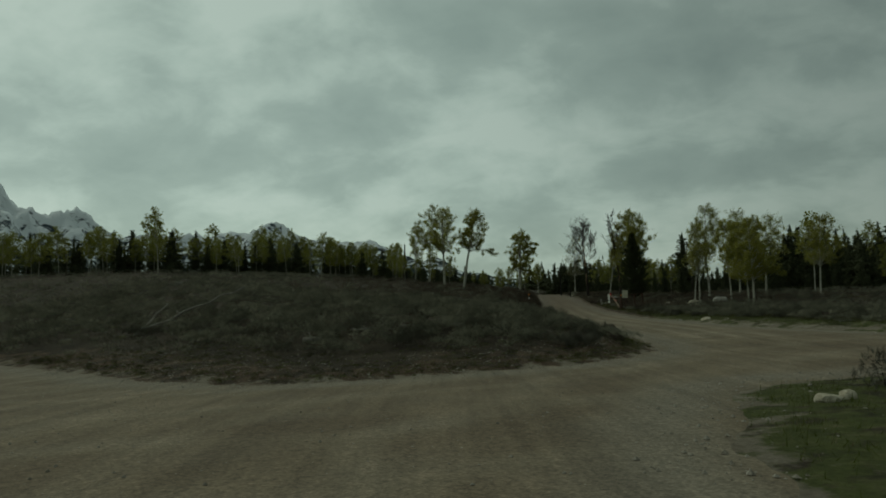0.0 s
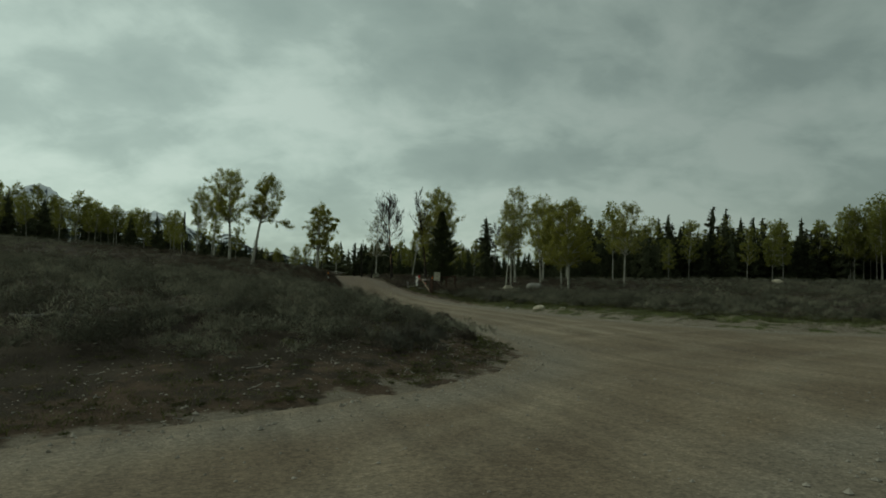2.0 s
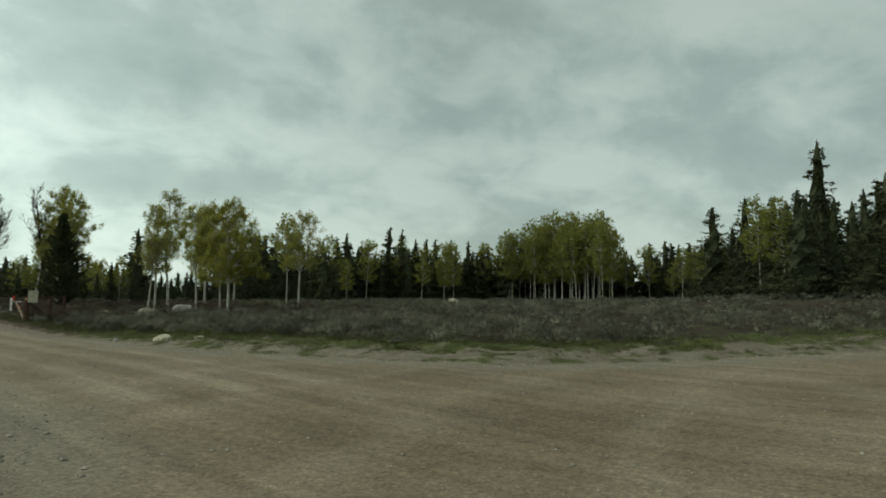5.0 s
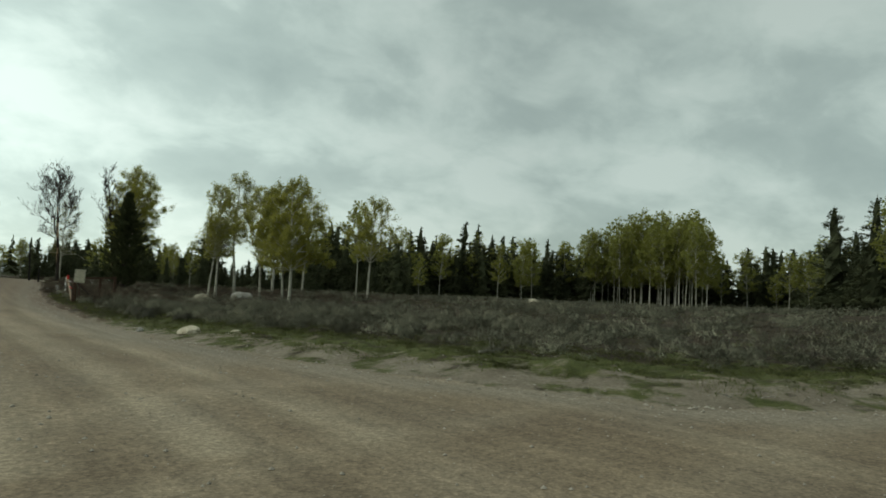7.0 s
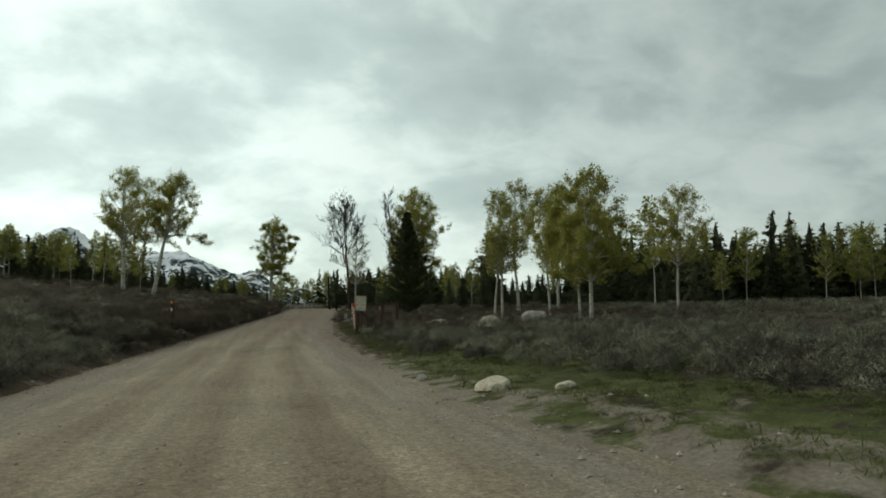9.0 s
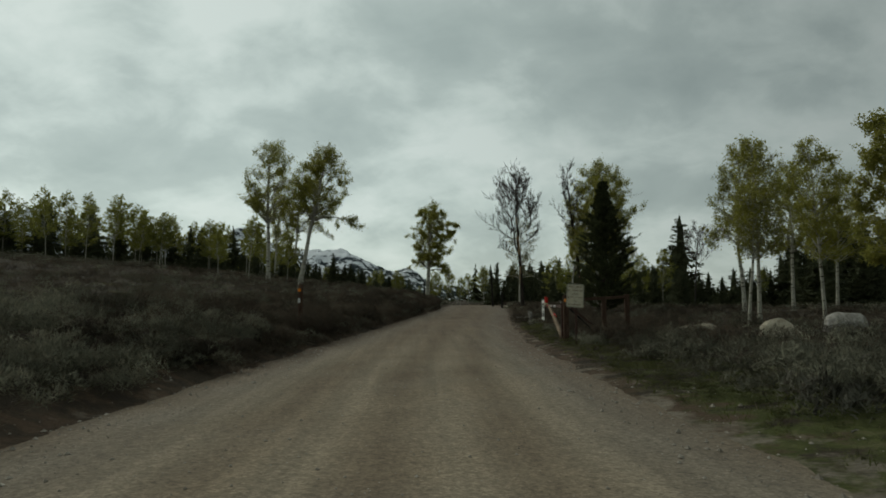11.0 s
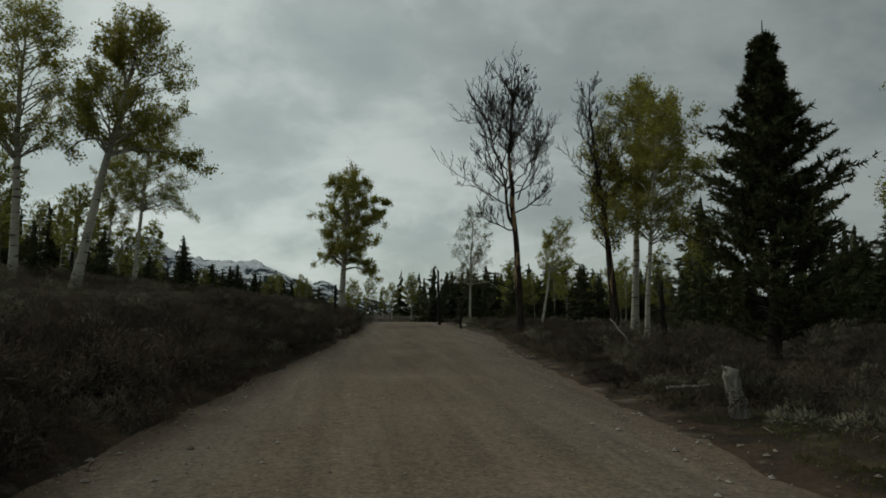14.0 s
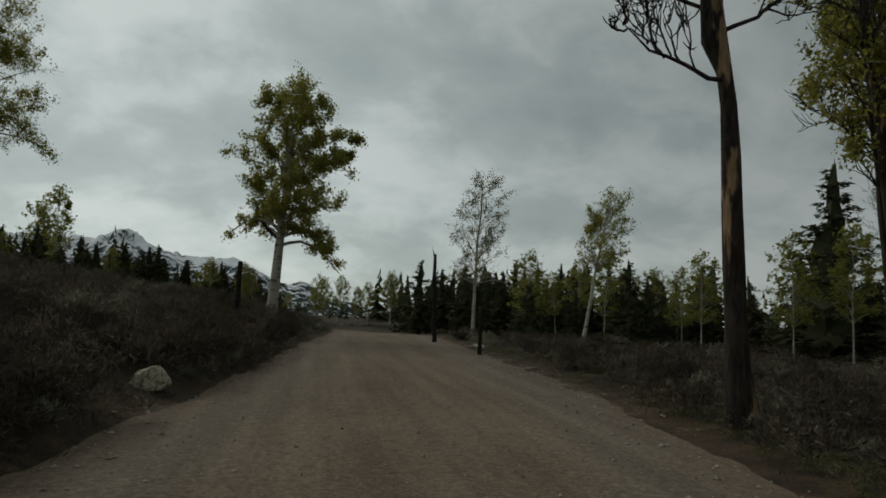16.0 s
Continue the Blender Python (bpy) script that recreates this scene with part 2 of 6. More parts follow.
def aspen_bark_mat():
    m, nt, b = material("aspen_bark", 0.85, 0.2)
    co = coords(nt)
    mp = nd(nt, "ShaderNodeMapping")
    mp.inputs["Scale"].default_value = (1.6, 1.6, 5.5)
    nt.links.new(co, mp.inputs[0])
    n, scars = noise_col(nt, mp.outputs[0], 1.5, [(0.54, (0.50, 0.48, 0.42)), (0.60, (0.20, 0.18, 0.15)), (0.66, (0.05, 0.045, 0.04))], 5, 0.6)
    _, tone = noise_col(nt, co, 0.8, [(0.3, (0.66, 0.66, 0.62)), (0.7, (1.1, 1.08, 1.0))], 4)
    nt.links.new(mix_rgb(nt, scars.outputs[0], tone.outputs[0], 1.0, "MULTIPLY"), b.inputs["Base Color"])
    bump(nt, b, n.outputs[0], 0.4, 0.03)
    return m


def bark_mat(name, a, bcol, pale=None, pale_at=0.62):
    m, nt, b = material(name, 0.95, 0.12)
    co = coords(nt)
    mp = nd(nt, "ShaderNodeMapping")
    mp.inputs["Scale"].default_value = (6, 6, 1.3)
    nt.links.new(co, mp.inputs[0])
    n, r = noise_col(nt, mp.outputs[0], 2.2, [(0.35, a), (0.68, bcol)], 7, 0.65)
    col = r.outputs[0]
    if pale:
        mp2 = nd(nt, "ShaderNodeMapping")
        mp2.inputs["Scale"].default_value = (2.6, 2.6, 0.55)
        nt.links.new(co, mp2.inputs[0])
        _, mask = noise_col(nt, mp2.outputs[0], 1.0, [(pale_at - 0.03, (0, 0, 0)), (pale_at + 0.02, (1, 1, 1))], 4)
        _, wood = noise_col(nt, mp.outputs[0], 3.0, [(0.3, tuple(0.55 * v for v in pale)), (0.7, pale)], 5)
        col = mix_rgb(nt, col, wood.outputs[0], mask.outputs[0])
    nt.links.new(col, b.inputs["Base Color"])
    bump(nt, b, n.outputs[0], 0.9, 0.05)
    return m


def paint_mat(name, col, rough=0.55, wear=0.25, spec=0.3, scale=6.0):
    m, nt, b = material(name, rough, spec)
    co = coords(nt)
    n, r = noise_col(nt, co, scale, [(0.3, tuple(v * (1 - wear) for v in col)), (0.65, col)], 6)
    nt.links.new(r.outputs[0], b.inputs["Base Color"])
    bump(nt, b, n.outputs[0], 0.15, 0.004)
    return m


def mountain_mat():
    m, nt, b = material("snowy_hazed_rock", 0.95, 0.1)
    geo = nd(nt, "ShaderNodeNewGeometry")
    co = coords(nt)
    sp = nd(nt, "ShaderNodeSeparateXYZ")
    nt.links.new(co, sp.inputs[0])
    sn = nd(nt, "ShaderNodeSeparateXYZ")
    nt.links.new(geo.outputs["Normal"], sn.inputs[0])
    # the rock's blue cast is distant haze put into its base colour
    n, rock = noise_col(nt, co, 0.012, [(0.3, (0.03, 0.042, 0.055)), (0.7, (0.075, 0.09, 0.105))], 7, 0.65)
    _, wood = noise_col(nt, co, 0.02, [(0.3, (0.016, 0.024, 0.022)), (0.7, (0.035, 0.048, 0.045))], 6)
    streak = nd(nt, "ShaderNodeTexNoise", Scale=0.014, Detail=7.0, Roughness=0.62, Distortion=1.2)
    nt.links.new(co, streak.inputs["Vector"])
    # snow lies high up and on gentler ground
    a = nd(nt, "ShaderNodeMath", operation="MULTIPLY_ADD")
    nt.links.new(sp.outputs[2], a.inputs[0])
    a.inputs[1].default_value, a.inputs[2].default_value = 0.0016, -1.42
    c = nd(nt, "ShaderNodeMath", operation="MULTIPLY_ADD")
    nt.links.new(streak.outputs[0], c.inputs[0])
    c.inputs[1].default_value = 3.1
    nt.links.new(a.outputs[0], c.inputs[2])
    d = nd(nt, "ShaderNodeMath", operation="MULTIPLY_ADD")
    nt.links.new(sn.outputs[2], d.inputs[0])
    d.inputs[1].default_value = 0.5
    nt.links.new(c.outputs[0], d.inputs[2])
    snow = nd(nt, "ShaderNodeMapRange", clamp=True)
    snow.inputs["From Min"].default_value, snow.inputs["From Max"].default_value = 0.78, 1.0
    nt.links.new(d.outputs[0], snow.inputs["Value"])
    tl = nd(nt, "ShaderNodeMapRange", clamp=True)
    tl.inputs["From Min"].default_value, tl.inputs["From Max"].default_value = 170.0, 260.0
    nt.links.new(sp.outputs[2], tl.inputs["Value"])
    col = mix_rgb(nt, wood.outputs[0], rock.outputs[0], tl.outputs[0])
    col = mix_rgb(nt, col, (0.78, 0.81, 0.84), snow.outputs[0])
    nt.links.new(col, b.inputs["Base Color"])
    bump(nt, b, streak.outputs[0], 0.8, 18.0)
    return m


GRAVEL, SOIL = gravel_mat(), ground_mat()
ROCK_PALE = rock_mat("pale_limestone", (0.36, 0.31, 0.225), (0.54, 0.485, 0.375))
ROCK_GREY = rock_mat("grey_lichen_rock", (0.22, 0.20, 0.17), (0.45, 0.43, 0.39), 2.0)
STONES = rock_mat("loose_stone", (0.20, 0.175, 0.14), (0.40, 0.36, 0.30), 1.2)
ASPEN_BARK = aspen_bark_mat()
PINE_BARK = bark_mat("pine_bark", (0.028, 0.022, 0.018), (0.085, 0.068, 0.052))
DEAD_BARK = bark_mat("dead_bark", (0.022, 0.018, 0.015), (0.075, 0.06, 0.048), (0.42, 0.28, 0.16), 0.6)
BARE_TWIG = bark_mat("bare_twig", (0.03, 0.026, 0.022), (0.085, 0.075, 0.062))
GREY_WOOD = bark_mat("weathered_grey_wood", (0.17, 0.15, 0.125), (0.42, 0.39, 0.34))
CHARRED = bark_mat("charred_wood", (0.012, 0.011, 0.010), (0.045, 0.04, 0.034))
POST_WOOD = bark_mat("brown_post_wood", (0.05, 0.03, 0.02), (0.115, 0.072, 0.05))
RUST_STEEL = paint_mat("brown_painted_steel", (0.085, 0.043, 0.03), 0.6, 0.5)
POLE_WOOD = bark_mat("peeled_pole_wood", (0.15, 0.105, 0.072), (0.31, 0.235, 0.165))
ASPEN_LEAF = foliage_mat("aspen_leaf", (0.132, 0.134, 0.036), (0.29, 0.28, 0.086), (0.395, 0.37, 0.076), 0.42)
GROVE_LEAF = foliage_mat("fresh_aspen_leaf", (0.115, 0.124, 0.036), (0.24, 0.242, 0.078), (0.32, 0.315, 0.07), 0.45)
ASPEN_THIN = foliage_mat("young_aspen_leaf", (0.10, 0.10, 0.045), (0.19, 0.18, 0.09), (0.18, 0.17, 0.05), 0.3)
PINE_NEEDLE = foliage_mat("pine_needle", (0.05, 0.057, 0.027), (0.11, 0.118, 0.056), (0.03, 0.035, 0.01), 0.12)
FIR_NEEDLE = foliage_mat("fir_needle", (0.04, 0.046, 0.025), (0.098, 0.105, 0.056), (0.07, 0.075, 0.03), 0.18)
SAGE_LEAF = foliage_mat("sage_leaf", (0.13, 0.124, 0.094), (0.245, 0.23, 0.18), (0.10, 0.10, 0.06), 0.2, True)
SAGE_DRY = foliage_mat("dry_brush", (0.058, 0.047, 0.036), (0.118, 0.097, 0.074), (0.10, 0.07, 0.04), 0.15, True)
SAGE_RANGE = foliage_mat("sage_range_leaf", (0.255, 0.25, 0.178), (0.325, 0.315, 0.225), (0.10, 0.10, 0.06), 0.2, True)
DRY_RANGE = foliage_mat("dry_range_brush", (0.125, 0.1, 0.071), (0.17, 0.138, 0.1), (0.10, 0.07, 0.04), 0.15, True)
GRASS_LEAF = foliage_mat("grass_blade", (0.05, 0.06, 0.018), (0.112, 0.122, 0.04), (0.11, 0.13, 0.02), 0.3)
GRASS_RANGE = foliage_mat("range_grass_tuft", (0.1, 0.109, 0.04), (0.14, 0.148, 0.054), (0.11, 0.11, 0.03), 0.25, True)
STRAW = foliage_mat("dry_grass", (0.13, 0.105, 0.06), (0.27, 0.225, 0.14), (0.2, 0.16, 0.08), 0.25)
SIGN_WHITE = paint_mat("sign_white", (0.72, 0.72, 0.66), 0.45, 0.12)
SIGN_CREAM = paint_mat("sign_cream", (0.62, 0.57, 0.42), 0.45, 0.2)
SIGN_BROWN = paint_mat("faded_brown_lettering", (0.10, 0.045, 0.03), 0.5, 0.2)
SIGN_BLACK = paint_mat("sign_black", (0.015, 0.015, 0.015), 0.5, 0.2)
TAPE = paint_mat("reflective_tape", (0.75, 0.75, 0.72), 0.35, 0.2)
RED_PAINT = paint_mat("red_reflector", (0.62, 0.03, 0.02), 0.35, 0.25)
ORANGE = paint_mat("orange_reflector", (0.95, 0.30, 0.02), 0.35, 0.15)
CREAM = paint_mat("cream_plastic", (0.62, 0.52, 0.3), 0.5, 0.2)
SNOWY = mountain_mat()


# ---- mesh helpers ----
class Soup:
    """Faces of one mesh, gathered as arrays."""

    def __init__(self):
        self.v, self.f, self.m, self.n = [], [], [], 0

    def add(self, v, f, mat=0):
        v = np.asarray(v, float).reshape(-1, 3)
        f = np.asarray(f, np.int64)
        self.v.append(v)
        self.f.append(f + self.n)
        self.m.append(np.full(len(f), mat))
        self.n += len(v)

    def mesh(self, name, mats, smooth=False):
        me = bpy.data.meshes.new(name)
        v = np.concatenate(self.v)
        loops = np.concatenate([f.ravel() for f in self.f])
        sizes = np.concatenate([np.full(len(f), f.shape[1]) for f in self.f])
        me.vertices.add(len(v))
        me.vertices.foreach_set("co", v.astype(np.float32).ravel())
        me.loops.add(len(loops))
        me.loops.foreach_set("vertex_index", loops.astype(np.int32))
        me.polygons.add(len(sizes))
        me.polygons.foreach_set("loop_start", np.concatenate([[0], np.cumsum(sizes)[:-1]]).astype(np.int32))
        me.polygons.foreach_set("material_index", np.concatenate(self.m).astype(np.int32))
        me.polygons.foreach_set("use_smooth", np.full(len(sizes), smooth))
        for m in mats:
            me.materials.append(m)
        me.update(calc_edges=True)
        me.validate()
        return me


def mesh_part(name, me, parent=None, label=""):
    ob = new(name, me)
    ob.parent = parent
    if label:
        ob["label"] = label
    return ob


def part(name, bm, mat, parent, label="", smooth=False):
    """Links a bmesh as one mesh object under a thing or a part."""
    me = bpy.data.meshes.new(name)
    bm.to_mesh(me)
    bm.free()
    me.materials.append(mat)
    if smooth:
        me.polygons.foreach_set("use_smooth", np.full(len(me.polygons), True))
    return mesh_part(name, me, parent, label)


def thing(name, x, y, z, label, category, group="", rz=0.0, kind=""):
    e = new(name)
    e.matrix_basis = pose(x, y, z, 0, 0, rz)
    return tagged(e, label, category, group, kind)


def tube(pts, rad, sides=6):
    """A tapered tube along a polyline."""
    pts = np.asarray(pts, float)
    n = len(pts)
    d = np.gradient(pts, axis=0)
    d /= np.linalg.norm(d, axis=1, keepdims=True) + 1e-9
    ref = np.where(np.abs(d[:, 2:3]) < 0.9, np.array([[0, 0, 1.0]]), np.array([[1.0, 0, 0]]))
    a = np.cross(d, ref)
    a /= np.linalg.norm(a, axis=1, keepdims=True) + 1e-9
    b = np.cross(d, a)
    th = np.arange(sides) * 2 * np.pi / sides
    r = np.asarray(rad, float).reshape(-1, 1, 1)
    v = pts[:, None] + r * (np.cos(th)[None, :, None] * a[:, None] + np.sin(th)[None, :, None] * b[:, None])
    i = np.arange(n - 1)[:, None] * sides
    j = np.arange(sides)[None]
    k = (j + 1) % sides
    f = np.stack([i + j, i + k, i + sides + k, i + sides + j], -1).reshape(-1, 4)
    return v.reshape(-1, 3), f


def leaves(rng, centres, size, aspect=0.62):
    """Small pointed leaves turned every way about their centres."""
    n = len(centres)
    a = rng.normal(size=(n, 3))
    a /= np.linalg.norm(a, axis=1, keepdims=True)
    b = np.cross(a, rng.normal(size=(n, 3)))
    b /= np.linalg.norm(b, axis=1, keepdims=True) + 1e-9
    s = (size * rng.uniform(0.6, 1.4, n))[:, None]
    v = np.stack([centres - a * s * 0.7 - b * s * aspect, centres - a * s * 0.7 + b * s * aspect, centres + a * s], 1)
    return v.reshape(-1, 3), np.arange(3 * n).reshape(n, 3)


def box_bm(sx, sy, sz, bevel=0.0, z0=0.0):
    bm = bmesh.new()
    bmesh.ops.create_cube(bm, size=1.0)
    bmesh.ops.scale(bm, vec=(sx, sy, sz), verts=bm.verts)
    bmesh.ops.translate(bm, vec=(0, 0, z0 + sz / 2), verts=bm.verts)
    if bevel:
        bmesh.ops.bevel(bm, geom=list(bm.edges), offset=bevel, segments=2, affect="EDGES")
    return bm


def beam_bm(p, q, w, h, bevel=0.01):
    """A squared bar from p to q."""
    p, q = Vector(p), Vector(q)
    bm = bmesh.new()
    bmesh.ops.create_cube(bm, size=1.0)
    bmesh.ops.scale(bm, vec=(w, h, (q - p).length), verts=bm.verts)
    if bevel:
        bmesh.ops.bevel(bm, geom=list(bm.edges), offset=bevel, segments=2, affect="EDGES")
    m = Matrix.Translation((p + q) / 2) @ (q - p).to_track_quat("Z", "Y").to_matrix().to_4x4()
    bmesh.ops.transform(bm, matrix=m, verts=bm.verts)
    return bm


def pole_bm(p, q, r0, r1, sides=12, wobble=0.0, rng=None):
    p, q = np.array(p, float), np.array(q, float)
    n = 9
    t = np.linspace(0, 1, n)[:, None]
    pts = p + (q - p) * t
    if wobble:
        pts[1:-1] += rng.normal(size=(n - 2, 3)) * wobble
    v, f = tube(pts, r0 + (r1 - r0) * t[:, 0], sides)
    bm = bmesh.new()
    vs = [bm.verts.new(c) for c in v]
    for q4 in f:
        bm.faces.new([vs[i] for i in q4])
    bm.faces.new(vs[:sides][::-1])
    bm.faces.new(vs[-sides:])
    bmesh.ops.recalc_face_normals(bm, faces=bm.faces)
    return bm


def text_part(name, body, size, mat, parent, m, label=""):
    cu = bpy.data.curves.new(name, "FONT")
    cu.body, cu.size, cu.align_x, cu.align_y, cu.extrude = body, size, "CENTER", "CENTER", 0.001
    tmp = new(name, cu)
    bpy.context.view_layer.update()
    me = bpy.data.meshes.new_from_object(tmp.evaluated_get(bpy.context.evaluated_depsgraph_get()))
    bpy.data.objects.remove(tmp)
    me.materials.clear()
    me.materials.append(mat)
    ob = mesh_part(name, me, parent, label)
    ob.matrix_basis = m
    return ob


# ---- lie of the land ----
# outline of the gravel: main road, the side track that the way comes in by, and the branch to the left
GRAVEL_EDGE = np.array([
    (-4.5, -40), (-5.5, -8), (-9, 6), (-20, 15), (-45, 26), (-90, 44), (-90, 55), (-45, 39), (-26, 32), (-17, 27),
    (-12.2, 23.4), (-8.4, 19.6), (-4.6, 17.6), (-1.5, 18.5), (1.4, 19.7), (5.1, 22.0), (6.9, 24.0), (8.3, 26.4), (8.6, 29), (8.5, 36), (8.1, 47), (8.1, 56),
    (9.2, 68), (10.4, 77), (11.4, 86), (12.4, 94), (13.8, 105), (15.0, 120), (16.5, 136), (17.5, 150), (14, 172), (4, 190),
    (9, 197), (21, 178), (25, 152), (23.6, 140), (21.9, 120), (21.0, 106), (19.1, 94), (17.7, 82), (16.7, 70), (16.5, 58),
    (16.4, 44), (17.1, 38), (18.4, 33.5), (20.0, 30.4), (23.5, 28), (30, 25), (50, 19), (120, 2), (120, -9), (50, 5.5),
    (24, 12.5), (13, 15.5), (8.9, 15.3), (7.3, 14.6), (6.0, 13.4), (5.2, 12.0), (4.3, 9.6), (3.4, 7.4), (2.6, 2), (2.4, -8), (2.2, -40)], float)
ROAD_Y = [-60, 0, 10, 17, 24, 33, 40, 56, 68, 78, 94, 120, 140, 165, 260]
ROAD_Z = [1.9, 0.95, 0.53, 0.18, -0.03, 0.0, -0.04, -0.27, -0.13, 0.04, 0.3, 0.72, 0.85, 0.3, 0.2]


def edge_distance(x, y):
    """Metres to the gravel's outline, minus inside it."""
    p = GRAVEL_EDGE
    q = np.roll(p, -1, axis=0)
    best = np.full(x.shape, 1e9)
    inside = np.zeros(x.shape, bool)
    for (ax, ay), (bx, by) in zip(p, q):
        dx, dy = bx - ax, by - ay
        t = np.clip(((x - ax) * dx + (y - ay) * dy) / (dx * dx + dy * dy), 0, 1)
        best = np.minimum(best, (x - ax - t * dx) ** 2 + (y - ay - t * dy) ** 2)
        if ay != by:
            inside ^= ((ay > y) != (by > y)) & (x < (bx - ax) * (y - ay) / (by - ay) + ax)
    return np.where(inside, -1, 1) * np.sqrt(best)


def waves(x, y, scale, seed):
    """Smooth uneven ground from a few turned sines."""
    r = np.random.RandomState(seed)
    z = np.zeros_like(x)
    for i in range(7):
        a, k, ph = r.uniform(0, 6.28), r.uniform(0.6, 1.7) / scale, r.uniform(0, 6.28)
        z = z + np.sin((x * np.cos(a) + y * np.sin(a)) * k * 6.28 + ph + 0.8 * np.sin(ph + (y * np.cos(a) - x * np.sin(a)) * k * 4)) / 7
    return z


def left_side(x, y):
    """1 on the hill side of the road, 0 on the meadow side."""
    mid = np.interp(y, [0, 28, 60, 94, 120, 150, 172, 190, 300], [12, 12.5, 12.4, 15.6, 18.4, 21, 17.5, 8, -80])
    low = np.interp(x, [-90, -45, -17, -5, 5, 12], [49, 33, 23, 15, 17, 24])
    return ((x < mid) & (y > low)).astype(float)


def land(x, y, d=None):
    """Height of the open ground."""
    x, y = np.asarray(x, float), np.asarray(y, float)
    if d is None:
        d = edge_distance(x, y)
    out = np.maximum(d, 0)
    base = np.interp(y, ROAD_Y, ROAD_Z)
    lft = left_side(x, y)
    hill = np.interp(y, [10, 20, 30, 50, 75, 100, 145, 250], [0.9, 1.5, 2.5, 3.2, 3.6, 3.9, 4.3, 4.5])
    bank = np.interp(y, [20, 40, 60, 130, 150], [0.05, 0.2, 0.4, 0.35, 0.2])
    zl = hill * (1 - np.exp(-out / 17.0)) + bank * (1 - np.exp(-out / 1.2)) + 0.045 * np.clip(out - 18, 0, 75)
    far = np.clip(out / 25.0, 0, 1)
    zr = (0.5 - base) * far * np.interp(y, [0, 20, 60], [0.25, 0.6, 1.0]) + 0.12 * (1 - np.exp(-out / 1.5)) * (out > 0)
    zr = zr + 1.3 * np.exp(-((x - 75) / 28) ** 2 - ((y - 30) / 22) ** 2)
    berm = 0.2 * np.exp(-((out - 1.8) / 1.3) ** 2) * np.clip(0.5 + 1.4 * waves(x, y, 2.6, 6), 0, 1.3) * np.interp(y, [18, 24, 40, 48], [0, 1, 1, 0.3])
    z = base + lft * zl + (1 - lft) * (zr + berm)
    z = z + (0.10 * waves(x, y, 7.0, 3) + 0.05 * waves(x, y, 2.2, 4)) * np.clip(out / 1.5, 0, 1) + 0.25 * waves(x, y, 60.0, 5) * np.clip((out - 20) / 40, 0, 1)
    r = np.hypot(x - 13, y - 50)
    return np.where(r > 330, z + (4 - z) * np.clip((r - 330) / 500, 0, 1), z)


def at(x, y):
    return float(land(np.array([x], float), np.array([y], float))[0])


def grid_mesh(name, xs, ys, zf, keep=None):
    X, Y = np.meshgrid(xs, ys)
    Z = zf(X, Y)
    nx, ny = len(xs), len(ys)
    i = (np.arange(ny - 1)[:, None] * nx + np.arange(nx - 1)[None]).ravel()
    f = np.stack([i, i + 1, i + nx + 1, i + nx], 1)
    v = np.stack([X.ravel(), Y.ravel(), Z.ravel()], 1)
    if keep is not None:
        k = keep(X, Y).ravel()
        f = f[k[f].any(1)]
        used = np.unique(f)
        rm = np.full(len(v), -1)
        rm[used] = np.arange(len(used))
        v, f = v[used], rm[f]
    s = Soup()
    s.add(v, f)
    return s, v


def set_attr(me, name, values):
    a = me.attributes.new(name, "FLOAT", "POINT")
    a.data.foreach_set("value", np.asarray(values, np.float32))


def spread(lo, hi, step, far):
    """Even steps from lo to hi, then growing steps to +-far."""
    mid = np.arange(lo, hi + step / 2, step)
    g = step * np.cumsum(1.17 ** np.arange(1, 60))
    up, dn = hi + g, lo - g
    return np.concatenate([[-far], dn[dn > -far][::-1], mid, up[up < far], [far]])


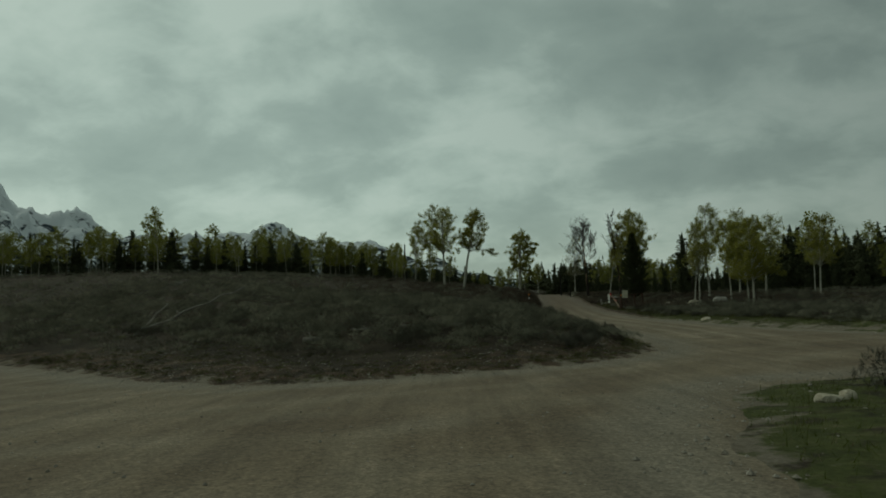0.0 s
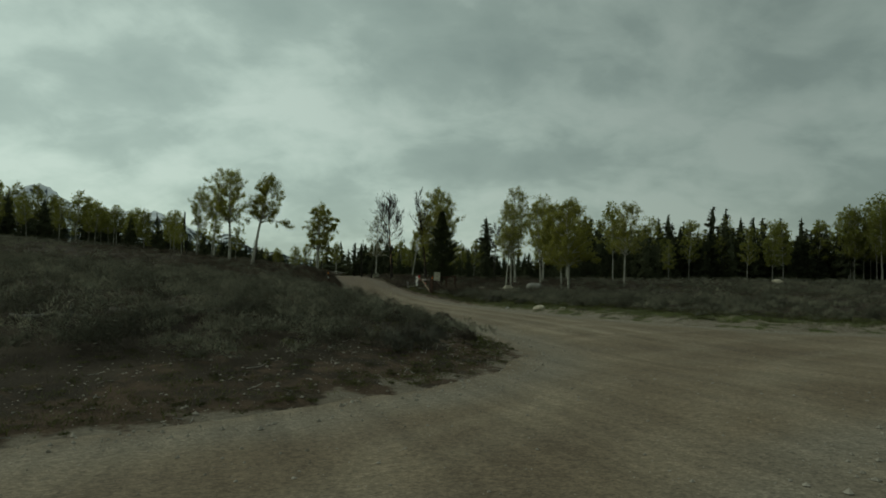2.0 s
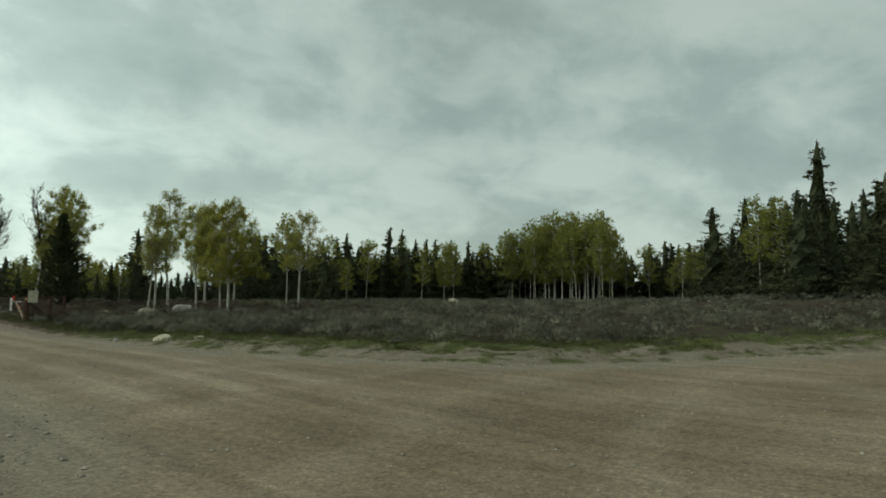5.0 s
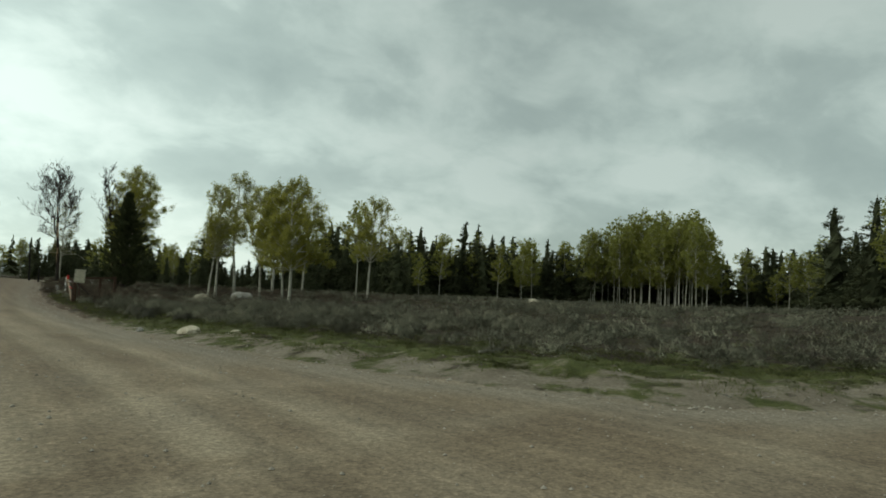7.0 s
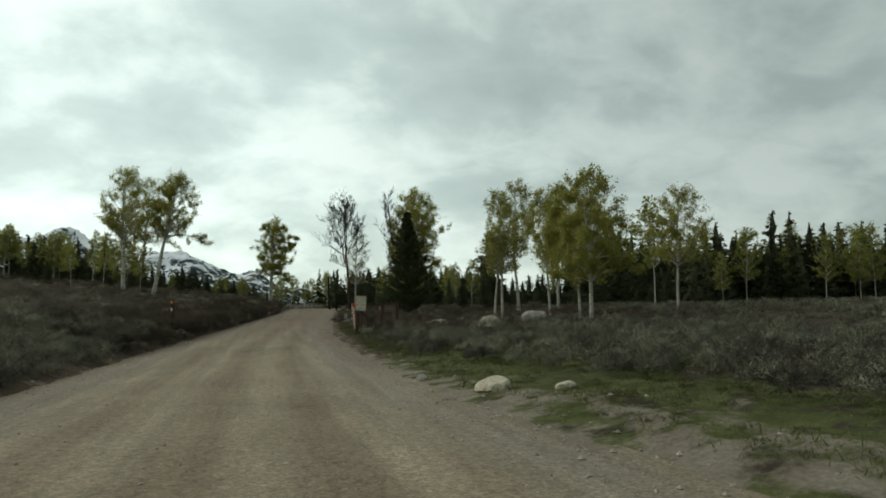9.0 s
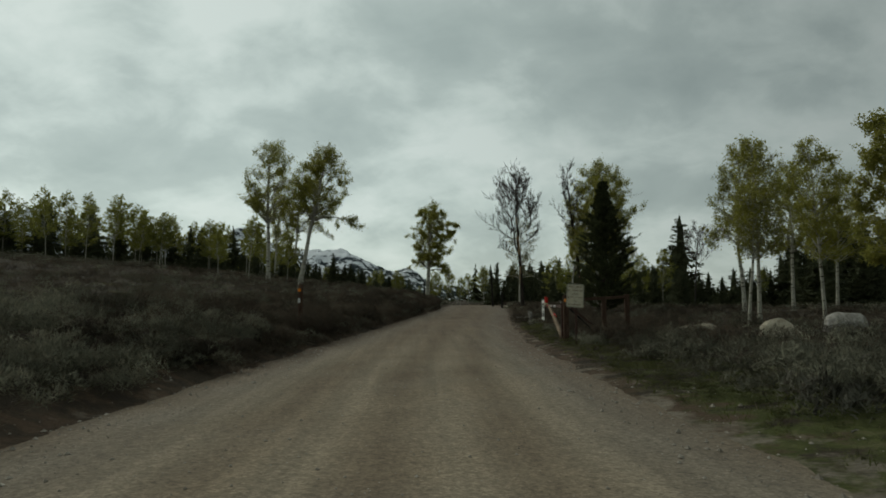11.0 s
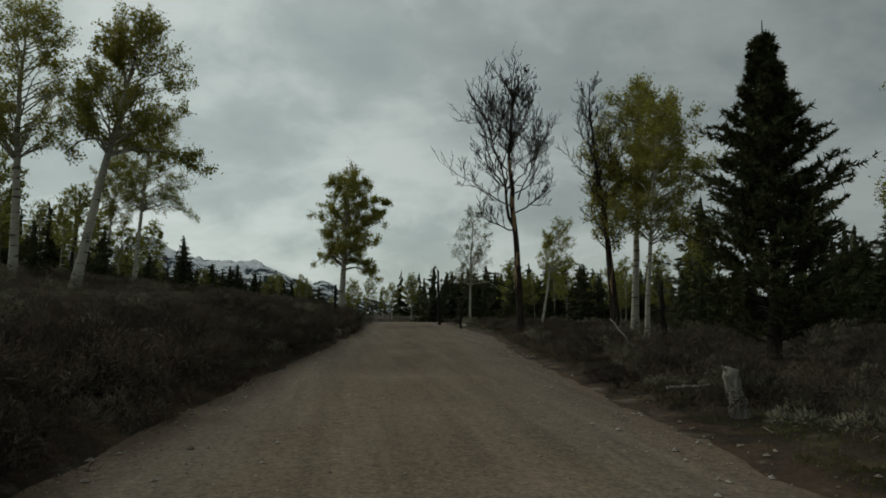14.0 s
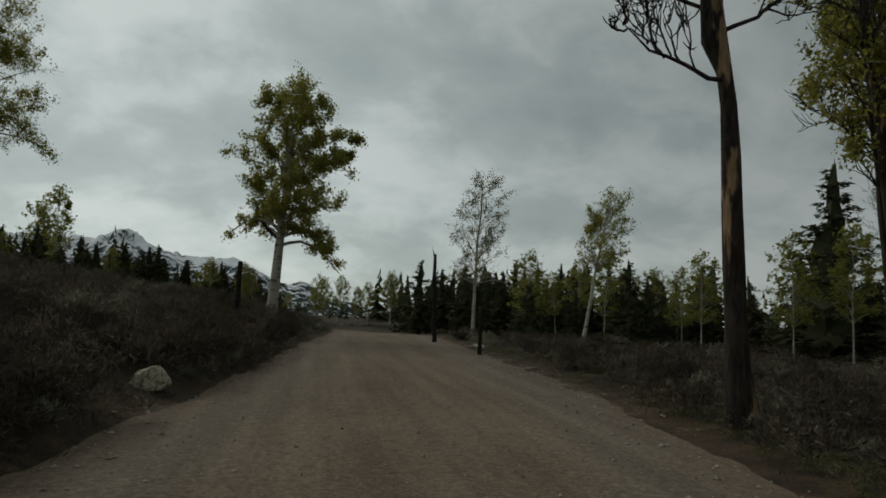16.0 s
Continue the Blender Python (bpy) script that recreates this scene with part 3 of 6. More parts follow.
def build_ground():
    xs, ys = spread(-28, 48, 0.6, 4700), spread(-10, 150, 0.6, 4700)

    def zf(X, Y):
        D = edge_distance(X, Y)
        Z = land(X, Y, D)
        near = np.clip((0.35 - D) / 0.7, 0, 1)
        return Z - 0.035 * near
    s, v = grid_mesh("ground", xs, ys, zf)
    me = s.mesh("ground", [SOIL], True)
    d = edge_distance(v[:, 0], v[:, 1])
    lft = left_side(v[:, 0], v[:, 1])
    w = waves(v[:, 0], v[:, 1], 4.0, 8) + 0.6 * waves(v[:, 0], v[:, 1], 1.3, 9)
    verge = np.exp(-np.maximum(d - 1.2, 0) ** 2 / np.where(v[:, 1] < 60, 16.0, 6.0))
    grass = np.clip(0.22 + verge * (1 - lft) * 1.1 + 0.35 * lft * np.exp(-((d - 1.0) / 0.8) ** 2) + 0.5 * w, 0, 1)
    grass = np.where(lft > 0, np.clip(0.25 + 0.6 * w, 0, 1) * (v[:, 1] > 30) + np.clip(np.exp(-((d - 0.4) / 0.5) ** 2) + 0.4 * w, 0, 1) * (v[:, 1] <= 30), grass)
    dirt = lft * np.clip(np.exp(-(d / 3.2) ** 2) * (v[:, 1] < 30) + 0.8 * np.exp(-(d / 0.8) ** 2) * (v[:, 1] >= 30) + 0.3 * w, 0, 1)
    dirt = np.maximum(dirt, (1 - lft) * np.clip(np.exp(-(d / 0.9) ** 2) + 0.3 * w, 0, 1) * np.interp(v[:, 1], [46, 56], [0, 1]))
    pale = (1 - lft) * np.clip(1.5 * np.exp(-(np.maximum(d, 0) / np.interp(v[:, 1], [20, 40, 50], [2.3, 1.6, 0.6])) ** 2) + 0.9 * np.clip(w, 0, 1) * np.exp(-(d / 3.5) ** 2) - 0.15, 0, 1) * np.interp(v[:, 1], [17, 18, 42, 54], [0, 1, 1, 0.25])
    pale = np.maximum(pale, lft * (v[:, 1] < 32) * np.clip(0.8 * np.exp(-(np.maximum(d, 0) / 0.9) ** 2) + 0.35 * w * np.exp(-(d / 4.0) ** 2), 0, 1))
    pale = np.maximum(pale, np.clip(1.15 * np.exp(-(np.maximum(d, 0) / 0.55) ** 2) + 0.25 * w, 0, 1) * (d < 2) * np.where(lft > 0, np.interp(v[:, 1], [36, 46], [1.0, 0.3]), np.interp(v[:, 1], [56, 64], [1.0, 0.5])))
    set_attr(me, "grass", grass * 0.66 * np.where(lft > 0, 1.0, np.interp(v[:, 1], [54, 64], [1.0, 0.45])))
    set_attr(me, "dirt", dirt * 0.66)
    set_attr(me, "pale", pale * 0.58)
    return tagged(new("ground", me), "sagebrush range ground with brown soil and grassy verges", "ground", kind="structure")


def road_z(X, Y, D):
    base = np.interp(Y, ROAD_Y, ROAD_Z)
    # the branch to the east climbs with the land
    base = base + np.clip((X - 20) / 6, 0, 1) * np.maximum(land(X, Y, D) - base, 0)
    # a low crown, shallow wheel ruts and a ragged edge that sinks into the soil
    edge = np.clip(-D + 0.35 * waves(X, Y, 2.4, 11) + 0.2 * waves(X, Y, 0.8, 12), -1, 1)
    return base + 0.02 + 0.05 * np.clip(-D / 3.0, 0, 1) + 0.004 * waves(X, Y, 2.4, 13) - 0.16 * np.clip(-edge + 0.1, 0, 1)


def build_road():
    xs, ys = np.concatenate([np.arange(-92, -26, 1.1), np.arange(-26, 44, 0.27), np.arange(44, 122, 1.3)]), np.concatenate([np.arange(-42, -6, 0.9), np.arange(-6, 150, 0.27), np.arange(150, 200, 0.6)])
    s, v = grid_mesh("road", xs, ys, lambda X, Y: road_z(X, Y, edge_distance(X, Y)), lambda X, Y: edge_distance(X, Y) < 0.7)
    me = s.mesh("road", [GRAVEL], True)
    x, y = v[:, 0], v[:, 1]
    d = edge_distance(x, y)
    mid = np.interp(y, [0, 28, 60, 94, 120, 150], [12, 12.3, 12.4, 15.6, 18.4, 21])
    off = x - mid + 0.12 * waves(x, y, 9.0, 21)
    lanes = sum(np.exp(-((off - c) / 0.42) ** 2) for c in (-2.3, -0.75, 0.8, 2.3)) * (y > 30)
    # sweeping tracks over the apron
    arc = np.hypot(x - 24, y - 4)
    arc2 = np.hypot(x + 12, y - 34)
    sweep = (np.clip(np.sin(arc * 2.1 + waves(x, y, 8, 22) * 2), 0, 1) ** 3 * 0.5 + np.clip(np.sin(arc2 * 1.7 + waves(x, y, 8, 23) * 2), 0, 1) ** 3 * 0.5) * (y < 34)
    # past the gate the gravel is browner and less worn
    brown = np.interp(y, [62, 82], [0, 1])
    set_attr(me, "track", np.clip((lanes + sweep) * (0.6 + 0.4 * waves(x, y, 5.0, 24)), 0, 1) * (1 - 0.45 * brown))
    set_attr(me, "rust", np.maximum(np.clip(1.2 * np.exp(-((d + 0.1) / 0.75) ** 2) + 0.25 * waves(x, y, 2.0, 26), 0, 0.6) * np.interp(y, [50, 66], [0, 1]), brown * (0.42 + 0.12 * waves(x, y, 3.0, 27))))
    set_attr(me, "loose", np.clip(np.exp(-((d + 0.9) / 0.9) ** 2) * 0.8 + 0.3 * waves(x, y, 3.0, 25), 0, 1))
    return tagged(new("road", me), "dusty tan gravel road with wheel tracks", "road", kind="structure")


build_ground()
build_road()


def build_mountains():
    """A snowy range far off, rising to the left of the road's direction."""
    ridge = [(-12, 0), (-9, 0.3), (-4, 1.2), (-0.5, 2.0), (1.1, 3.1), (2.2, 2.6), (4, 3.5), (6.3, 4.6), (9.5, 4.4), (12, 5.1), (14, 6.1), (15.6, 6.2), (18, 5.2),
             (22, 5.3), (26, 5.0), (28.7, 7.0), (31, 6.7), (33.6, 8.8), (36, 7.8), (45, 8.2), (60, 7.5)]
    az = np.linspace(60, -12, 360)
    rr = np.linspace(0, 1, 44)
    prof = np.interp(az, [a for a, e in ridge], [e for a, e in ridge])
    prof = np.convolve(np.pad(prof, 2, mode="edge"), [0.1, 0.2, 0.4, 0.2, 0.1], mode="valid")
    A, R = np.meshgrid(az, rr)
    X = A * 1.4
    rough = np.zeros_like(A)
    for i, k in enumerate((1.1, 2.3, 4.7, 9.5, 19.0)):
        rough += (1 - 2 * np.abs(waves(X, R * 22, 9.0 / k, 40 + i)) * 2.0) / (1.6 ** i) * 0.5
    dist = 3100 + 1300 * R
    crest = np.clip(1 - np.abs(R - 0.7) / 0.7, 0, 1) ** 1.1
    H = 3950 * np.tan(np.radians(prof))[None] * crest * (1 + 0.09 * (rough - 0.5) + 0.22 * (rough - 0.5) * (1 - crest)) - 6
    v = np.stack([-np.sin(np.radians(A)) * dist + 10, np.cos(np.radians(A)) * dist, H], -1).reshape(-1, 3)
    n = len(az)
    i = (np.arange(len(rr) - 1)[:, None] * n + np.arange(n - 1)[None]).ravel()
    s = Soup()
    s.add(v, np.stack([i, i + n, i + n + 1, i + 1], 1))
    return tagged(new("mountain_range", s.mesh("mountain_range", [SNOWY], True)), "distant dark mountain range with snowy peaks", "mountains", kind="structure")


build_mountains()


# ---- trees ----
def aspen_meshes(seed, h, crown_lo, R, n_leaf, lean=(0, 0), leaf=0.085, bare=0.0, r0=None, droop=0.0, fork=False, light=False, bow=1.3, hang=()):
    """Trunk, limbs and crown of an aspen of height h: steep limbs that end on an egg-shaped outline, upright leafy sprays,
    the crown blown a little to +x. hang: height, bearing and reach of low hanging boughs."""
    rng = np.random.RandomState(seed)
    r0 = r0 or 0.016 * h + 0.02
    n = 14
    t = np.linspace(0, 1, n)
    wob = np.cumsum(rng.normal(size=(n, 2)) * 0.006 * h, axis=0) * t[:, None]
    trunk = np.stack([lean[0] * t ** bow + wob[:, 0], lean[1] * t ** bow + wob[:, 1], t * h * 0.95], 1)
    rad = r0 * (1 - t) ** 0.75 + 0.012
    rad[0] *= 1.25
    st, sl = Soup(), Soup()
    v, f = tube(np.vstack([trunk[0] - [0, 0, 0.3], trunk]), np.concatenate([[rad[0] * 1.1], rad]), 9)
    st.add(v, f)
    starts, ends, share = [], [], []

    def axis(z):
        return np.array([np.interp(z, trunk[:, 2], trunk[:, k]) for k in (0, 1)] + [z])
    nb = int(30 + h * 2.2)
    lo = crown_lo * h
    rel = ((np.arange(nb) + rng.uniform(0, 1, nb)) / nb) ** 0.9
    limbs = []
    for bi, q in enumerate(rel):
        a = bi * 2.4 + rng.uniform(-0.6, 0.6)
        reach = R * np.interp(q, [0, 0.1, 0.35, 0.6, 0.85, 1], [0.55, 0.85, 1.08, 1.0, 0.66, 0.2]) * rng.uniform(0.55, 1.0) ** 0.6 * (1 + 0.14 * np.sin(2 * a + seed))
        zt = lo + (h * 0.965 - lo) * q
        limbs.append((max(zt - reach * rng.uniform(0.45, 1.0), lo * 0.93), zt, a, reach, 0.0, 1.0))
    if fork:
        limbs += [(lo * 0.9, lo * 1.3, math.pi + 0.3, R * 1.1, 0.0, 1.7), (lo * 1.02, lo * 1.6, math.pi - 0.2, R * 1.15, 0.0, 1.9)]
    limbs += [(u * h, u * h + 0.12 * k * R, a, k * R, 0.28, 1.5) for u, a, k in hang]
    for z0, z1, ang, reach, drop, thick in limbs:
        p = axis(z0)
        q = (z1 - lo) / (h - lo)
        end = axis(z1) + [(np.cos(ang) + 0.12) * reach, np.sin(ang) * reach, 0]
        m = 7
        s = np.linspace(0, 1, m)
        jit = np.cumsum(rng.normal(size=(m, 3)) * 0.045 * reach, axis=0) * s[:, None]
        br = p + (end - p) * s[:, None] + jit
        br[:, 2] += 0.12 * reach * np.sin(np.pi * s) - (droop + drop) * reach * s ** 2.5
        rb = max(thick * 0.22 * r0 * (1 - 0.6 * max(q, 0)), 0.014)
        v, f = tube(br[::3], (rb * (1 - s) ** 0.7 + 0.008)[::3], 3) if light else tube(br, rb * (1 - s) ** 0.7 + 0.006, 5)
        sl.add(v, f)
        clad = rng.uniform() > bare
        heavy = (0.35 + 0.65 * rng.gamma(2.5, 0.4)) * (0.3 + reach / R)
        for k in range(8 if drop else 6):
            w0 = rng.uniform(0.35, 1.0)
            o = np.array([np.interp(w0, s, br[:, k2]) for k2 in range(3)])
            dirv = rng.normal(size=3) * 0.75 + [np.cos(ang) * 0.35 + 0.2, np.sin(ang) * 0.35, 0.75 - 1.2 * droop - 2.2 * drop]
            dirv /= np.linalg.norm(dirv)
            ln = (0.3 + 0.1 * R) * rng.uniform(0.6, 1.5)
            tip = o + dirv * ln
            if not light:
                v, f = tube(np.stack([o, (o + tip) / 2 + rng.normal(size=3) * 0.05 * ln, tip]), [0.012, 0.008, 0.004], 3)
                sl.add(v, f)
            if clad:
                starts.append(o)
                ends.append(tip)
                share.append(heavy * (0.3 + rng.gamma(2.0, 0.5)) * ln)
    starts, ends, share = np.array(starts), np.array(ends), np.array(share)
    k = rng.choice(len(starts), n_leaf, p=share / share.sum())
    c = starts[k] + (ends[k] - starts[k]) * rng.uniform(0.1, 1.1, n_leaf)[:, None] + rng.normal(size=(n_leaf, 3)) * np.array([0.1, 0.1, 0.11]) * (0.5 + 0.06 * h)
    sc = Soup()
    v, f = leaves(rng, c, leaf)
    sc.add(v, f)
    return st, sl, sc


def aspen(x, y, top, label, seed, crown_lo=0.4, R=2.2, n_leaf=5000, lean=(0, 0), leaf=0.085, bare=0.0, r0=None, droop=0.0, bark=None, leaf_mat=None, name="aspen_tree", group="roadside aspens", fork=False, bow=1.3, hang=()):
    z = at(x, y)
    st, sl, sc = aspen_meshes(seed, top - z, crown_lo, R, int(n_leaf * 3.0), lean, leaf * 0.72, bare, 0.74 * r0, droop, fork, False, bow, hang)
    e = thing(name, x, y, z, label, "tree", group)
    mesh_part("trunk", st.mesh("trunk", [bark or ASPEN_BARK], True), e)
    mesh_part("branchwork", sl.mesh("branchwork", [bark or ASPEN_BARK], True), e)
    mesh_part("crown", sc.mesh("crown", [leaf_mat or ASPEN_LEAF]), e)
    return e


def bare_tree(x, y, top, label, seed, crown_lo=0.35, R=2.4, r0=0.2, lean=(0, 0), levels=3, bark=None, name="dead_tree", side_stem=False, bow=1.0):
    """A leafless tree: trunk, limbs and fine upswept twigs."""
    rng = np.random.RandomState(seed)
    z = at(x, y)
    h = top - z
    n = 16
    t = np.linspace(0, 1, n)
    wob = np.cumsum(rng.normal(size=(n, 2)) * 0.009 * h, axis=0) * t[:, None]
    trunk = np.stack([lean[0] * t ** bow + wob[:, 0], lean[1] * t ** bow + wob[:, 1], t * h], 1)
    st, sl, sw = Soup(), Soup(), Soup()
    rad = r0 * (1 - t) ** 0.8 + 0.012
    rad[0] *= 1.35
    rad[1] *= 1.08
    # knots and flaking bark make the trunk uneven
    v, f = tube(np.vstack([trunk[0] - [0, 0, 0.3], trunk]), np.concatenate([[rad[0] * 1.1], rad * rng.uniform(0.92, 1.1, n)]), 12)
    v = v + rng.normal(size=v.shape) * r0 * 0.05
    st.add(v, f)

    def grow(o, d, ln, r, lev):
        m = 7 if lev < 3 else 4
        s = np.linspace(0, 1, m)
        bend = rng.normal(size=3) * 0.25
        pts = o + d * ln * s[:, None] + bend * ln * 0.25 * (s ** 2)[:, None] + np.cumsum(rng.normal(size=(m, 3)) * 0.035 * ln, axis=0)
        pts[:, 2] += 0.42 * ln * s ** 2
        v, f = tube(pts, r * (1 - s) ** 0.8 + 0.0045, 5 if lev < 2 else 4 if lev < 3 else 3)
        (sl if lev < 2 else sw).add(v, f)
        if lev < levels:
            for q in range(9 if lev == 1 else 6 if lev == 2 else 3):
                w = rng.uniform(0.25, 1.0)
                o2 = np.array([np.interp(w, s, pts[:, k]) for k in range(3)])
                d2 = d * 0.8 + rng.normal(size=3) * 0.65 + [0, 0, 0.35]
                d2 /= np.linalg.norm(d2)
                grow(o2, d2, ln * rng.uniform(0.3, 0.55), max(r * 0.45, 0.007), lev + 1)
    if side_stem:
        # a second stem leaves the trunk at a third of its height
        p = np.array([np.interp(0.43, t, trunk[:, k]) for k in range(3)])
        for ln, d, r in ((3.3, (-0.3, 0.1, 0.9), 0.085), (1.5, (-0.8, 0.05, 0.3), 0.035)):
            grow(p, np.array(d) / np.linalg.norm(d), ln, r, 1)
    nb = int(13 + h)
    for bi in range(nb):
        u = crown_lo + (1 - crown_lo) * (bi / nb) ** 0.9
        p = np.array([np.interp(u, t, trunk[:, k]) for k in range(3)])
        rel = (u - crown_lo) / (1 - crown_lo)
        a = bi * 2.4 + rng.uniform(-0.5, 0.5)
        d = np.array([np.cos(a), np.sin(a), rng.uniform(0.3, 0.8) + 0.45 * rel])
        d /= np.linalg.norm(d)
        grow(p, d, R * (0.72 + 0.55 * math.sin(math.pi * min(1, 0.15 + rel)) - 0.3 * rel) * rng.uniform(0.65, 1.1), max(0.21 * r0 * (1 - 0.7 * rel), 0.016), 1)
    e = thing(name, x, y, z, label, "tree")
    mesh_part("trunk", st.mesh("trunk", [bark or DEAD_BARK], True), e)
    mesh_part("branchwork", sl.mesh("branchwork", [BARE_TWIG], True), e)
    mesh_part("twigwork", sw.mesh("twigwork", [BARE_TWIG]), e)
    return e


def conifer_meshes(seed, h, R, boughs, per, droop=0.2, lo=0.03, spray=1.0):
    """A conifer: boughs of uneven reach set with pointed needle sprays round a close dark core."""
    rng = np.random.RandomState(seed)
    st, sc = Soup(), Soup()
    t = np.linspace(0, 1, 8)
    trunk = np.stack([0.02 * h * np.sin(t * 3 + seed) * t, 0.02 * h * np.cos(t * 2 + seed) * t, t * h], 1)
    v, f = tube(np.vstack([trunk[0] - [0, 0, 0.3], trunk]), np.concatenate([[0.02 * h], 0.017 * h * (1 - t) + 0.01]), 7)
    st.add(v, f)
    ub = lo + (0.985 - lo) * (1 - rng.uniform(0, 1, boughs) ** 0.7)
    ab = rng.uniform(0, 6.283, boughs)
    Lb = (R * (1 - ub) ** 0.78 * np.minimum(1, 0.72 + 2.2 * ub) * rng.uniform(0.6, 1.15, boughs) + 0.12)
    k = np.repeat(np.arange(boughs), per)
    n = len(k)
    w = np.sqrt(rng.uniform(0.1, 1.0, n))
    u, a, L = ub[k], ab[k], Lb[k]
    out = np.stack([np.cos(a), np.sin(a), 0 * a], 1)
    side = np.stack([-np.sin(a), np.cos(a), 0 * a], 1)
    c = np.stack([np.interp(u, t, trunk[:, q]) for q in range(3)], 1)
    p = c + out * (L * w)[:, None] + side * (rng.normal(size=n) * 0.16 * L * w)[:, None]
    p[:, 2] += L * (-droop * w - 0.12 + 0.22 * w ** 2) + rng.normal(size=n) * 0.07
    d = out + side * rng.normal(size=n)[:, None] * 0.5 + np.array([0, 0, -0.12]) + rng.normal(size=(n, 3)) * 0.3
    d /= np.linalg.norm(d, axis=1, keepdims=True)
    sd = np.cross(d, np.array([0, 0, 1.0]) + rng.normal(size=(n, 3)) * 0.7)
    sd /= np.linalg.norm(sd, axis=1, keepdims=True)
    ln = (spray * (0.26 + 0.3 * (1 - u)) * rng.uniform(0.6, 1.3, n))[:, None]
    v = np.stack([p - d * ln * 0.5 - sd * ln * 0.3, p - d * ln * 0.5 + sd * ln * 0.3, p + d * ln * 0.8], 1).reshape(-1, 3)
    sc.add(v, np.arange(3 * n).reshape(n, 3))
    us = np.linspace(lo + 0.02, 0.97, 10)
    ring = [np.array([np.interp(w, t, trunk[:, q]) for q in range(3)]) + np.stack([np.cos(g := np.arange(7) * 0.8976 + w * 9), np.sin(g), rng.uniform(-0.5, 0.5, 7)], 1) * (R * 0.46 * (1 - w) ** 0.8 * rng.uniform(0.5, 1.3, 7))[:, None] for w in us]
    i = (np.arange(9)[:, None] * 7 + np.arange(7)[None]).ravel()
    j = (np.arange(9)[:, None] * 7 + (np.arange(7)[None] + 1) % 7).ravel()
    sc.add(np.concatenate(ring), np.stack([i, j, j + 7, i + 7], 1))
    return st, sc


def pine_hero(x, y, top, seed):
    """A young pine with upswept boughs like bottle brushes."""
    rng = np.random.RandomState(seed)
    z = at(x, y)
    h = top - z
    st, sb, sc = Soup(), Soup(), Soup()
    t = np.linspace(0, 1, 10)
    trunk = np.stack([0.12 * t + 0.1 * np.sin(5 * t), 0.05 * np.cos(4 * t), t * h], 1)
    v, f = tube(np.vstack([trunk[0] - [0, 0, 0.3], trunk]), np.concatenate([[0.22], 0.19 * (1 - t) + 0.012]), 9)
    st.add(v, f)
    seg = []
    nb = 215
    for i in range(nb):
        u = 0.04 + 0.9 * (i / nb) ** 0.92
        a = i * 2.4 + rng.uniform(-0.4, 0.4)
        R = 2.85 * (1 - u) * rng.uniform(0.5, 1.1) * np.interp(u, [0.6, 0.94], [1, 0.6]) * (1 if u > 0.2 else 0.9) + 0.07
        m = 6
        s = np.linspace(0, 1, m)
        o = np.array([np.interp(u, t, trunk[:, q]) for q in range(3)])
        pts = o + np.stack([np.cos(a) * R * s, np.sin(a) * R * s, R * (0.2 * s + rng.uniform(0.25, 0.5) * s ** 2.2)], 1) + np.cumsum(rng.normal(size=(m, 3)) * 0.03 * R, axis=0)
        v, f = tube(pts, 0.03 * (1 - u) * (1 - s) + 0.008, 4)
        sb.add(v, f)
        seg.append((pts[2], pts[-1]))
        for q in range(8):
            w = rng.uniform(0.15, 0.97)
            o2 = np.array([np.interp(w, s, pts[:, k]) for k in range(3)])
            dv = np.array([np.cos(a + rng.choice([-1, 1]) * rng.uniform(0.4, 1.0)), np.sin(a + rng.choice([-1, 1]) * rng.uniform(0.4, 1.0)), rng.uniform(0.25, 0.8)])
            seg.append((o2, o2 + dv * R * rng.uniform(0.18, 0.36)))
    P, Q = np.array([s[0] for s in seg]), np.array([s[1] for s in seg])
    n = 46
    k = np.repeat(np.arange(len(P)), n)
    s = rng.uniform(0, 1, len(k))[:, None]
    c = P[k] + (Q[k] - P[k]) * s
    ax = (Q - P) / (np.linalg.norm(Q - P, axis=1, keepdims=True) + 1e-9)
    d = rng.normal(size=c.shape) * 0.75 + ax[k] * 0.9
    d /= np.linalg.norm(d, axis=1, keepdims=True)
    ln = rng.uniform(0.11, 0.24, len(k))[:, None]
    sd = np.cross(d, rng.normal(size=d.shape))
    sd /= np.linalg.norm(sd, axis=1, keepdims=True)
    v = np.stack([c - sd * 0.026, c + sd * 0.026, c + d * ln], 1).reshape(-1, 3)
    sc.add(v, np.arange(len(v)).reshape(-1, 3))
    e = thing("pine_tree", x, y, z, "dark green young pine with upswept bushy boughs beside the gate", "tree")
    mesh_part("trunk", st.mesh("trunk", [PINE_BARK], True), e)
    mesh_part("boughwork", sb.mesh("boughwork", [PINE_BARK], True), e)
    mesh_part("needle_cover", sc.mesh("needle_cover", [PINE_NEEDLE]), e)


LBL = "tall aspen with white scarred trunk and olive-green spring leaves"
